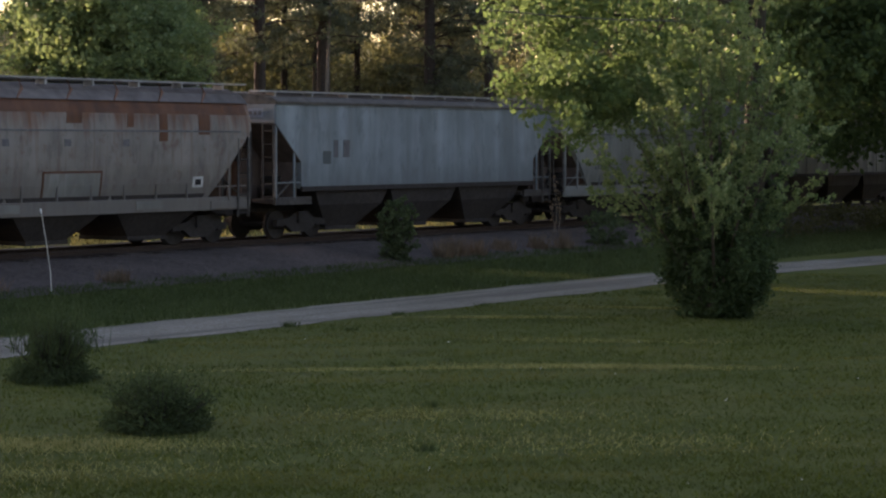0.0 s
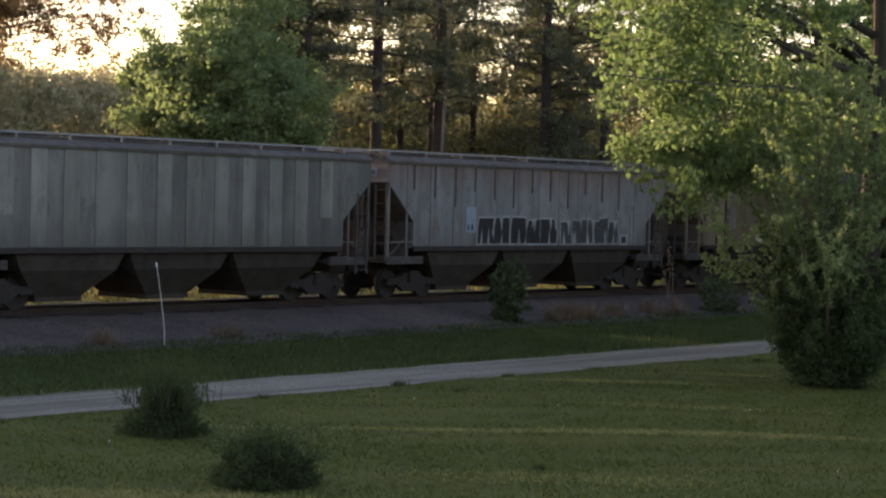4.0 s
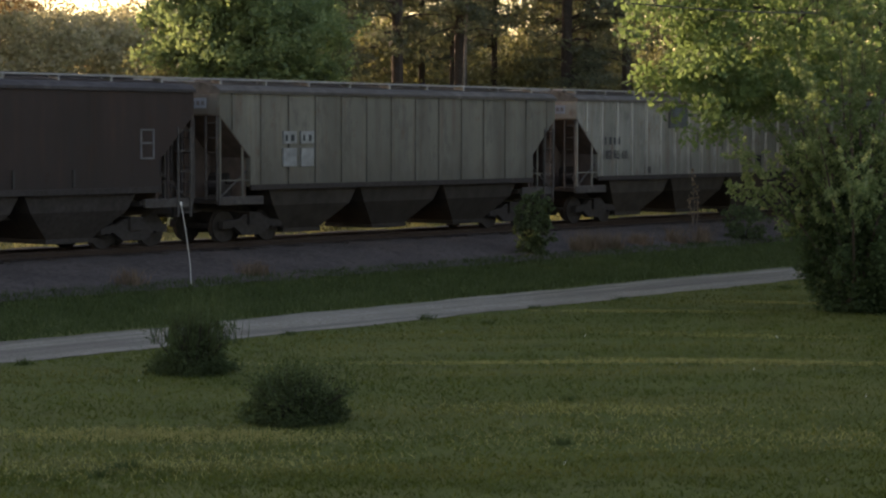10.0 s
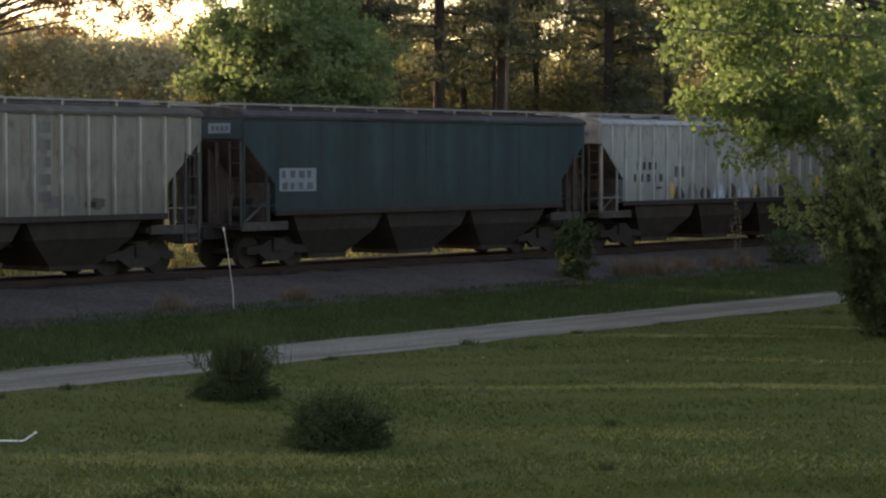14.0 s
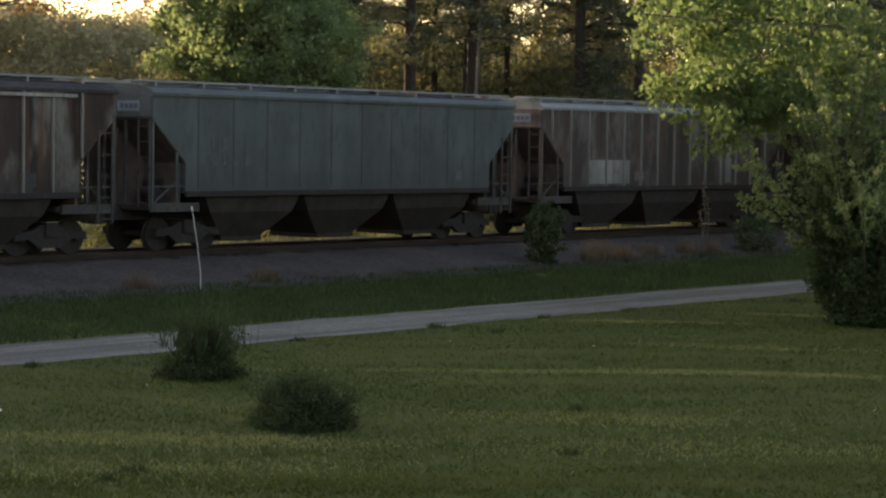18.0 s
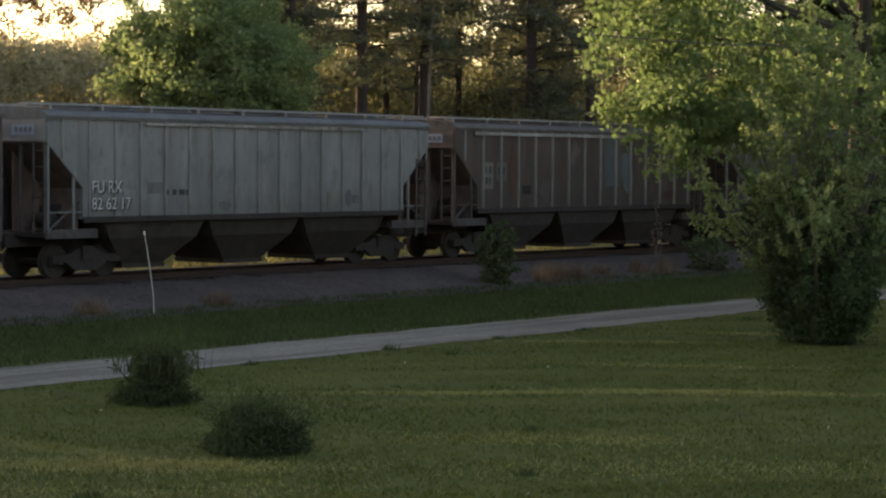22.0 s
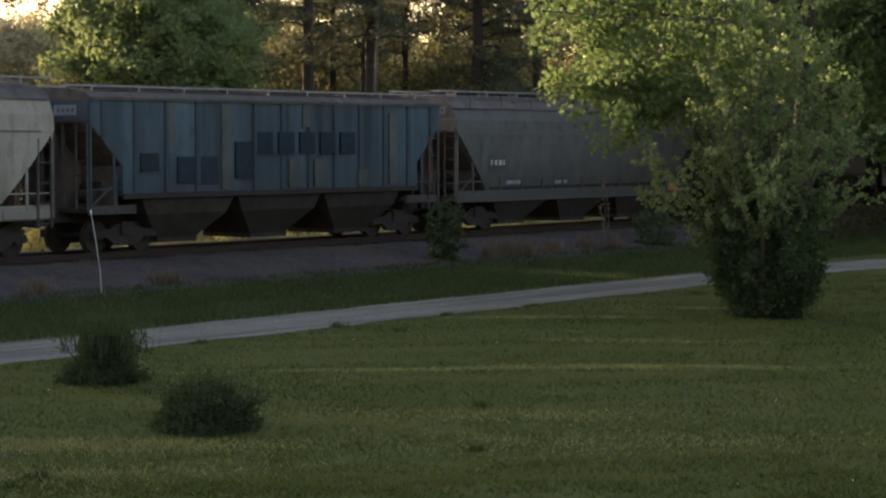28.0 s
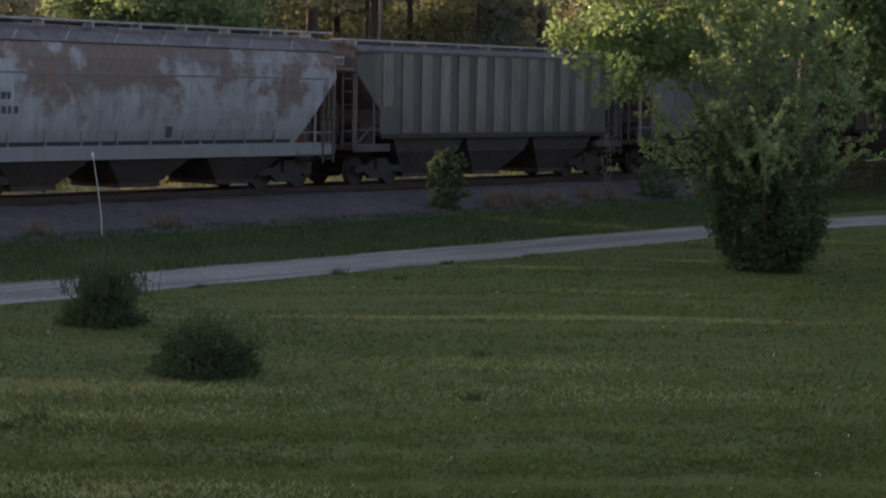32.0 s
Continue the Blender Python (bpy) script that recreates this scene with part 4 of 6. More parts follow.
c = couple(188.2, hopper_car("dirty cream ribbed covered hopper car with a dark square patch", "flat", P_CREAM, T_LIT_CREAM, ribs=17, rib_deep=0.08, bay=M_BAY_SHADE))
plate(c, 5.75, 6.93, 3.25, 4.08, P_STEELBLUE, name="patch", proud=0.085)
bars(c, 1.66, 2.68, 4, M_SMUDGE, wide=0.19, tall=0.25, gap=0.09), words(c, "82 85 60", 1.62, 2.2, 0.29, M_BLACK, 0.085, 0.95), plate(c, 12.0, 12.4, 1.85, 2.25, M_BLACK, name="placard"), plate(c, 4.2, 4.6, 1.66, 1.9, T_DARK, name="smudge")
for x0, x1, z0, z1, m in ((7.0, 7.4, 1.67, 2.35, P_DRAB), (7.67, 7.85, 2.3, 3.4, P_PUTTY), (8.5, 8.7, 1.7, 3.3, P_DRAB), (9.42, 9.6, 2.3, 3.4, P_PUTTY), (10.9, 11.2, 1.7, 2.6, P_PUTTY), (11.3, 11.7, 1.66, 2.4, P_TAN), (12.0, 12.4, 1.68, 2.4, P_DRAB), (13.5, 13.95, 1.7, 2.4, P_TAN), (14.3, 14.8, 3.4, 4.0, P_TAN)):
    blot(c, x0, x1, z0, z1, m)

c = couple(205.7, hopper_car("weathered cream ribbed covered hopper car with a raised roof walk", "flat", P_CREAM2, T_LIT_CREAM, ribs=18, rib_deep=0.1, bay=M_BAY_SHADE_BROWN))
for i in range(2):
    for j in range(2):
        plate(c, 2.35 + 0.72 * i, 2.75 + 0.72 * i, 2.0 + 0.45 * j, 2.3 + 0.45 * j, M_DULL, name="mark")
for j in range(5):
    plate(c, 10.4, 10.78, 1.95 + 0.43 * j, 2.22 + 0.43 * j, P_OLIVE, name="faded_mark", proud=0.015)
for x0, x1, z0, z1, m in ((1.3, 1.7, 1.68, 2.6, P_DRAB), (3.6, 4.1, 1.95, 2.3, P_UMBER), (11.1, 11.8, 1.7, 2.2, P_OLIVE), (12.1, 12.6, 1.7, 2.1, P_UMBER), (6.6, 7.4, 1.67, 2.2, P_DRAB), (8.3, 8.9, 1.67, 2.5, P_DRAB)):
    blot(c, x0, x1, z0, z1, m)
for x, m in ((1.75, M_BLACK), (4.6, M_DULL), (5.6, M_BLACK), (10.7, M_DULL), (11.9, M_BLACK)):
    plate(c, x, x + 0.35, 1.8, 1.95 if m is M_BLACK else 2.1, m, name="mark")

c = couple(223.3, hopper_car("dark teal-blue smooth covered hopper car with one white placard", "flat", P_TEAL, ribs=0, roof=M_ROOF_DARK, bay=M_STEEL))
plate(c, 1.42, 2.92, 2.13, 2.77, M_PLATE, name="placard"), bars(c, 1.52, 2.5, 4, M_DULL, wide=0.24, tall=0.2, gap=0.1, rows=2, proud=0.02)
for i in range(9):
    plate(c, 1.6 + i * 1.55, 1.64 + i * 1.55, 1.9, 4.12, T_DARK, name="seam", proud=0.006)

c = couple(240.3, hopper_car("white ribbed covered hopper car with black smudges and yellow strips", "flat", P_WHITE, T_LIT_WHITE, ribs=19, rib_deep=0.1, roof=P_WHITE, bay=M_BAY_SHADE))
bars(c, 2.1, 2.66, 4, M_SMUDGE, wide=0.22, tall=0.26, gap=0.12), bars(c, 1.9, 2.25, 6, M_SMUDGE, wide=0.22, tall=0.26, gap=0.17), plate(c, 4.42, 5.0, 2.4, 2.78, M_DULL, name="patch", label="grey overpainted block", proud=0.03), plate(c, 3.3, 3.6, 2.0, 2.08, M_BLACK, name="mark"), plate(c, 12.9, 13.2, 1.8, 2.1, M_BLACK, name="placard", proud=0.016)
r2 = random.Random(3)
for i in range(9):
    x = 4.4 + i * 0.86
    tall = r2.uniform(0.42, 0.66)
    ring = [(x + 0.33 + math.cos(a) * 0.38 * r2.uniform(0.75, 1.05), 1.64 + max(0.0, math.sin(a)) * tall * r2.uniform(0.8, 1.05)) for a in [math.pi * k / 8 for k in range(9)]]
    bm = prism(ring, -HALF - 0.011, -HALF + 0.01)
    part("smudge", bm, (M_DULL if i % 2 else T_DARK) if i not in (3, 5) else M_SKYBLUE, c, "dark spray smudge")
for x, h in ((4.2, 0.5), (9.8, 0.4), (12.1, 0.45), (14.3, 0.7)):
    plate(c, x, x + 0.14, 1.7, 1.7 + h, M_YELLOW, name="reflective_strip", proud=0.016)

c = couple(257.6, hopper_car("rusty dark brown ribbed covered hopper car with faded pale areas", "flat", P_RUSTY, T_WORN, ribs=15, rib_deep=0.08, rib_wide=0.05, roof=M_ROOF_DARK, bay=M_BAY_SHADE_BROWN, rib_span=(1.2, None)))
plate(c, 1.1, 14.6, 4.0, 4.09, T_PALE, name="top_rail", proud=0.085)
plate(c, 13.0, 13.3, 1.75, 2.1, M_SMUDGE, name="placard")
for x0, z0, r0 in ((0.28, 3.9, 0.13), (0.5, 3.64, 0.14), (0.68, 3.4, 0.14), (0.86, 3.12, 0.13)):
    part("spray_ring", tube(bmesh.new(), [(x0 + r0 * math.cos(a * 0.63), -HALF - 0.01, z0 + r0 * math.sin(a * 0.63)) for a in range(11)], [0.016] * 11, 4), T_WORN, c, "pale sprayed ring")
bars(c, 1.3, 2.75, 4, P_UMBER, wide=0.16, tall=0.2, gap=0.12, rows=2, proud=0.09)

c = couple(274.9, hopper_car("mist grey-green smooth covered hopper car with pale brown bays", "flat", P_MIST, ribs=0, roof=P_MIST, bay=M_BAY_SHADE_BROWN))
for i in range(10):
    plate(c, 1.7 + i * 1.36, 1.73 + i * 1.36, 1.7, 4.12, T_DARK, name="seam", proud=0.005)
bars(c, 2.2, 2.75, 4, M_FAINT, wide=0.24, tall=0.3, gap=0.2, rows=2), plate(c, 13.0, 13.3, 1.85, 2.15, M_DULL, name="mark")

c = couple(292.5, hopper_car("muddy brown ribbed covered hopper car with pale patches", "flat", P_MUD, T_WORN, ribs=15, rib_deep=0.08, rib_wide=0.05, roof=P_FROST, bay=M_STEEL))
for x, w, z0, z1, m in ((2.6, 2.6, 1.7, 2.5, T_PALE), (6.7, 0.45, 2.1, 2.7, P_UMBER), (10.3, 0.55, 1.7, 2.45, P_ASH), (11.6, 0.4, 1.7, 4.1, P_FROST), (5.5, 0.6, 1.8, 2.1, P_DRAB)):
    plate(c, x, x + w, z0, z1, m, name="patch", label="pale repainted patch")

c = couple(310.0, hopper_car("umber-brown ribbed covered hopper car, stained all over", "flat", P_UMBER, T_PALE, ribs=16, rib_deep=0.07, rib_wide=0.05, bay=M_STEEL))
bars(c, 2.2, 2.2, 5, P_PUTTY_PANEL, wide=0.24, tall=0.24, gap=0.14, rows=2)
for x0, x1, z0, z1, m in ((8.6, 9.2, 2.7, 4.1, P_PUTTY_PANEL), (10.0, 10.95, 1.8, 4.0, P_STEELBLUE), (9.2, 10.1, 2.7, 3.9, P_ASH), (7.6, 7.95, 3.0, 3.4, P_ASH), (12.9, 14.2, 1.75, 2.6, P_ASH), (4.6, 5.6, 2.6, 3.9, P_ASH), (14.1, 14.9, 1.7, 2.1, M_PLATE)):
    blot(c, x0, x1, z0, z1, m)

c = couple(327.5, hopper_car("stone-grey ribbed covered hopper car with dark lettering", "flat", P_STONE, T_PALE, ribs=17, rib_deep=0.07, rib_wide=0.05, roof=P_SLATE, bay=M_BAY_SHADE_BROWN))
for text, z in (("FU RX", 2.24), ("82 62 17", 1.8)):
    words(c, text, 1.53, z - 0.03, 0.32, M_BLACK, 0.072, 0.9), words(c, text, 1.48, z, 0.32, M_CHALK, 0.084, 0.9)
plate(c, 3.5, 12.7, 4.02, 4.1, T_PALE, name="top_rail", label="pale rail along the upper side", proud=0.085)
plate(c, 2.7, 3.3, 1.68, 2.32, P_FROST, name="patch"), plate(c, 3.6, 4.2, 2.2, 2.5, P_OLIVE, name="patch"), bars(c, 4.3, 2.16, 4, M_SMUDGE, wide=0.2, tall=0.15, gap=0.06)
for x0, x1, z0, z1 in ((9.1, 9.6, 1.66, 2.2), (11.9, 12.3, 1.67, 2.3), (6.4, 6.9, 1.66, 2.0)):
    blot(c, x0, x1, z0, z1, P_OLIVE)
plate(c, 12.3, 12.55, 1.85, 2.1, M_DULL, name="mark", proud=0.02), plate(c, 11.1, 11.6, 1.66, 2.2, P_OLIVE2, name="patch", proud=0.02)

c = couple(344.9, hopper_car("ash-brown ribbed covered hopper car with faded grey panels", "flat", P_ASH, T_WORN, ribs=16, rib_deep=0.08, rib_wide=0.05, bay=M_STEEL))
plate(c, 8.85, 9.7, 2.3, 3.95, P_MIST, name="patch", label="faded bluish patch"), plate(c, 3.8, 4.28, 2.05, 2.35, M_BLACK, name="mark"), plate(c, 1.6, 2.1, 2.25, 3.1, P_PUTTY_PANEL, name="patch"), plate(c, 2.3, 2.85, 2.5, 3.1, P_PUTTY, name="patch"), bars(c, 1.66, 2.75, 2, M_SMUDGE, wide=0.16, tall=0.22, gap=0.06, rows=2), bars(c, 2.36, 2.7, 2, M_SMUDGE, wide=0.18, tall=0.25, gap=0.08)
for x0, x1, z0, z1, m in ((6.4, 7.7, 1.9, 3.9, P_UMBER), (9.7, 10.8, 2.0, 3.8, P_STEELBLUE), (12.5, 13.9, 1.75, 2.15, P_REDBROWN), (3.0, 3.6, 1.75, 3.6, P_REDBROWN), (4.7, 5.8, 1.75, 2.5, P_UMBER)):
    blot(c, x0, x1, z0, z1, m)
plate(c, 1.0, 14.8, 3.98, 4.09, T_PALE, name="top_rail", proud=0.085)

c = couple(362.4, hopper_car("frost-grey ribbed covered hopper car with pale lettering", "flat", P_FROST, T_PALE, ribs=17, rib_deep=0.08, rib_wide=0.055, bay=M_BAY_SHADE_BROWN))
bars(c, 1.5, 2.12, 6, M_SMUDGE, wide=0.24, tall=0.3, gap=0.1, rows=2, proud=0.084), bars(c, 1.46, 2.15, 6, M_OUTLINE, wide=0.2, tall=0.3, gap=0.14, rows=2, proud=0.09), plate(c, 12.3, 12.6, 1.9, 2.2, M_BLACK, name="mark")

c = couple(379.7, hopper_car("red-brown smooth-sided covered hopper car with scuffed lower panels", "flat", P_REDBROWN, ribs=0, roof=M_ROOF_DARK, bay=M_STEEL))
for i in range(11):
    plate(c, 1.6 + i * 1.24, 1.65 + i * 1.24, 1.7, 4.12, T_DARK, name="seam", proud=0.012)
plate(c, 9.0, 9.5, 1.72, 2.3, T_PALE, name="scuff"), plate(c, 12.2, 12.7, 1.72, 2.2, T_PALE, name="scuff"), plate(c, 13.6, 13.75, 1.75, 2.0, M_ORANGE, name="mark")

c = couple(396.9, hopper_car("ivory round-sided covered hopper car with rust at the roof edge", "round", P_IVORY))
bars(c, 2.3, 2.55, 4, M_DULL, "round", 0.16, 0.26, 0.1)
plate(c, 2.2, 3.6, 1.75, 2.3, T_PALE, "round", "patch"), plate(c, 6.9, 8.8, 1.7, 2.3, P_SLATE, "round", "patch", "dull grey overpainted patch")
plate(c, 13.2, 13.55, 1.7, 1.95, M_BLACK, "round", "placard")
for i in range(5):
    plate(c, 4.8 + i * 1.9, 5.2 + i * 1.9, 1.42, 1.48, M_ORANGE, "round", "mark", proud=0.13)
plate(c, 4.5, 4.57, 3.3, 4.4, P_RUST, "round", "rust_streak"), plate(c, 4.52, 4.57, 2.7, 3.3, P_SAND, "round", "rust_streak"), plate(c, 11.2, 11.25, 3.1, 3.85, T_DARK, "round", "rust_streak")
for x0 in (3.2, 5.6, 6.1, 9.0):
    plate(c, x0, x0 + 0.5, 4.05, 4.28, P_RUST, "round", "rust_stain", "rust run under the roof edge", skew=0.08)

c = couple(414.2, hopper_car("faded blue covered hopper car with broad panels and dark squares", "flat", P_BLUE, ribs=13, rib_deep=0.06, rib_wide=0.2, bay=M_BAY_SHADE_BROWN))
for i in range(5):
    plate(c, 6.8 + i * 0.98, 7.5 + i * 0.98, 2.65, 3.3, M_NAVY, name="mark", label="dark navy painted square", proud=0.075)
for x, z, h in ((3.4, 1.86, 0.74), (4.35, 1.86, 0.74), (5.85, 1.97, 1.05), (1.9, 2.2, 0.5)):
    plate(c, x, x + 0.72, z, z + h, M_NAVY, name="mark", label="dark navy painted square", proud=0.068)
for x, w, z0, z1 in ((8.25, 0.5, 1.68, 2.5), (9.45, 0.5, 1.68, 2.5), (5.25, 0.4, 1.66, 4.1), (8.9, 0.35, 3.45, 4.1), (11.6, 0.45, 1.68, 2.15), (13.2, 0.4, 1.7, 3.9), (3.0, 0.3, 2.7, 4.1)):
    plate(c, x, x + w, z0, z1, P_MIST, name="patch", label="paler greyish panel", proud=0.064)

c = couple(431.2, hopper_car("slate-grey round-sided covered hopper car with pale marks", "round", P_SLATE))
plate(c, 1.35, 2.3, 1.95, 3.3, P_MIST, "round", "patch", "paler repainted patch"), plate(c, 1.8, 2.85, 2.1, 2.66, P_PUTTY, "round", "patch", "paler repainted patch", proud=0.02), bars(c, 1.92, 2.3, 4, M_CHALK, "round", 0.14, 0.18, 0.1, 1, proud=0.04)
plate(c, 3.0, 3.9, 1.62, 1.75, M_PLATE, "round", "scuff"), plate(c, 6.1, 6.9, 1.6, 1.72, M_PLATE, "round", "scuff"), plate(c, 14.1, 14.6, 1.2, 1.42, M_ORANGE, "round", "mark", proud=0.26)

tan_flash_car(448.3, "nearly black hopper car with a slanting sand-coloured field and ladder marks", 1)

c = couple(465.0, hopper_car("patchy white and rust-brown round-sided hopper car", "round", P_PATCHY))
plate(c, 1.25, 2.75, 2.5, 3.75, P_PALE, "round", "patch", "pale repainted patch"), plate(c, 1.75, 2.75, 2.62, 2.98, M_OUTLINE, "round", "placard", proud=0.02), bars(c, 1.85, 2.68, 4, M_SMUDGE, "round", 0.16, 0.2, 0.06, proud=0.04)
bars(c, 1.9, 2.3, 5, M_SMUDGE, "round", 0.14, 0.2, 0.08), plate(c, 8.5, 8.75, 1.62, 1.95, M_SMUDGE, "round", "mark"), plate(c, 0.4, 1.6, 1.44, 1.7, P_PALE, "round", "patch", "pale repainted patch")

c = couple(482.0, hopper_car("putty-grey covered hopper car with broad raised side panels", "flat", P_PUTTY, T_PALE, ribs=0, bay=M_STEEL))
for i in range(13):
    plate(c, 1.3 + i * 1.03, 1.85 + i * 1.03, 1.64 if 0 < i < 12 else 2.45, 4.12, P_PUTTY_PANEL, name="side_panel", proud=0.06)

c = couple(499.3, hopper_car("pale grey ribbed covered hopper car with dark running gear", "flat", P_STONE, ribs=16, rib_deep=0.08, bay=M_STEEL))
c = couple(516.6, hopper_car("umber ribbed covered hopper car behind the others", "flat", P_UMBER, T_PALE, ribs=16, rib_deep=0.07, bay=M_STEEL))

for c in TALL:
    for child in c.children:
        if not child.name.startswith(("bogie", "coupler")):
            child.matrix_basis = Matrix.Diagonal((1, 1, STRETCH, 1)) @ child.matrix_basis

# ---------------------------------------------------------------- trees and plants
def in_crown(r, n, centre, radii, gaps=0.35, hollow=0.35, seed=0.0):
    """Places inside an uneven crown: an ellipsoid with lobes bitten out by noise."""
    out = []
    while len(out) < n:
        p = r.normal(size=3)
        p = p / np.linalg.norm(p) * r.uniform(hollow, 1) ** 0.6
        q = Vector((p[0] * radii[0] * 0.35 + seed, p[1] * radii[1] * 0.35, p[2] * radii[2] * 0.35 + seed))
        if noise.noise(q) < gaps - 0.6 or noise.noise(q * 2.1) < gaps - 0.7:
            continue
        k = 1 + 0.22 * noise.noise(q * 0.8 + Vector((5, 5, 5)))
        out.append((centre[0] + p[0] * radii[0] * k, centre[1] + p[1] * radii[1] * k, centre[2] + p[2] * radii[2] * k))
    return np.array(out)


def boughs(r, n, per, centre, radii, spread, hollow=0.25):
    """Clump places gathered into boughs, with dark hollows left between them."""
    out = []
    for _ in range(n):
        p = r.normal(size=3)
        p = p / np.linalg.norm(p) * r.uniform(hollow, 1) ** 0.5
        c = np.array(centre) + p * np.array(radii)
        k = spread * r.uniform(0.6, 1.25)
        o = np.clip(r.normal(size=(per, 3)), -1.6, 1.6) * np.array((k, k, k * 0.5))
        out.append(c + o)
    return np.concatenate(out)


def limb_path(r, start, end, sag=0.4, steps=5):
    a, b = Vector(start), Vector(end)
    pts = []
    for i in range(steps + 1):
        u = i / steps
        p = a.lerp(b, u) + Vector((r.normal() * 0.15, r.normal() * 0.15, sag * math.sin(u * math.pi) + r.normal() * 0.1)) * (1 if 0 < i < steps else 0)
        pts.append(p)
    return pts


def leafy_tree(name, label, base, height, trunk_r, centre, radii, clump_n, per, leaf, mat, seed, clump_r=0.8, gaps=0.35, bark=None, limbs=9, lean=(0, 0), hollow=0.35, bough=0, extra=(), left=-99.0):
    """A tree of tapered trunk, limbs and a broken crown of leaf clumps."""
    r = np.random.default_rng(seed)
    bark = bark or M_BARK
    tree = thing(name, label, "tree", at=base)
    b = Vector(base)
    top = Vector((lean[0], lean[1], height))
    path = [top * u + Vector((r.normal() * 0.08, r.normal() * 0.08, 0)) * (1 if 0 < u < 1 else 0) for u in (0, 0.03, 0.15, 0.35, 0.55, 0.75, 0.92, 1)]
    part("trunk", tube(bmesh.new(), path, [trunk_r * k for k in (1.35, 1.1, 1.0, 0.85, 0.65, 0.42, 0.2, 0.08)], 10), bark, tree)
    at = boughs(r, bough, clump_n // bough, tuple(Vector(centre) - b), radii, 1.15, hollow) if bough else in_crown(r, clump_n, Vector(centre) - b, radii, gaps, hollow, seed * 1.7)
    at = at[(at[:, 2] > 1.5) & (at[:, 0] > left)]
    if left > -90:
        w = at + np.array(base)
        at = at[(w[:, 1] < 0.685 * w[:, 0]) & ((w[:, 1] > 0.515 * w[:, 0]) | ((w[:, 1] > 27) & (w[:, 1] > 0.47 * w[:, 0])))]
    if bough and left > -90:
        at = at[[noise.noise(Vector(((p[0] + p[1]) * 0.3, 3.0, p[2] * 0.42))) > -0.02 or p[0] < -8.5 for p in at]]
    for e in extra:
        at = np.concatenate([at, np.array(e) - np.array(base) + np.clip(r.normal(size=(16, 3)), -1.5, 1.5) * np.array((0.9, 0.9, 0.5))])
    pick = r.choice(len(at), limbs, replace=False)
    for i in pick:
        u = float(np.clip(0.2 + 0.5 * at[i][2] / height, 0.18, 0.85))
        s = top * u
        part("limb", tube(bmesh.new(), limb_path(r, s, at[i]), [trunk_r * k for k in (0.38, 0.32, 0.25, 0.18, 0.12, 0.05)], 6), bark, tree)
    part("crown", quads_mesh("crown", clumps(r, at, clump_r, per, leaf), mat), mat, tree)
    return tree


def pine_tree(label, base, height, trunk_r, seed, low=4.0, bark=None, lean=(0, 0), dense=1.0):
    """A tall pine: bare lower trunk, whorls of thin branches and dark needle tufts."""
    r = np.random.default_rng(seed)
    tree = thing("pine_tree", label, "tree", "pines behind the railway", at=base)
    top = Vector((lean[0], lean[1], height))
    part("trunk", tube(bmesh.new(), [top * u for u in (0, 0.02, 0.2, 0.5, 0.8, 1)], [trunk_r * k for k in (1.3, 1.08, 1, 0.8, 0.5, 0.12)], 9), bark or M_PINE_BARK, tree)
    tufts = []
    bm = bmesh.new()
    z = low
    while z < height - 0.5:
        n = r.integers(3, 6)
        for _ in range(n):
            a = r.uniform(0, 2 * math.pi)
            reach = r.uniform(1.2, 4.2) * (1 - 0.6 * max(0, (z - low) / (height - low) - 0.3)) * (0.65 if z < low + 3 else 1)
            s = top * (z / height)
            e = s + Vector((math.cos(a) * reach, math.sin(a) * reach, r.uniform(-0.8, 0.7)))
            tube(bm, limb_path(r, s, e, 0.25, 3), [0.055, 0.045, 0.03, 0.015], 4)
            for u in (0.45, 0.65, 0.85, 1.0):
                if r.uniform() < 0.8 * dense:
                    p = s.lerp(e, u)
                    tufts.append((p.x + r.normal() * 0.3, p.y + r.normal() * 0.3, p.z + 0.15 + r.normal() * 0.2))
        z += r.uniform(0.45, 0.9)
    tagged(part("branchwork", bm, bark or M_PINE_BARK, tree), kind="stuff")
    part("crown", quads_mesh("crown", clumps(r, tufts, 0.85, 44, 0.36, 0.38, 0.22), M_PINE), M_PINE, tree)
    return tree


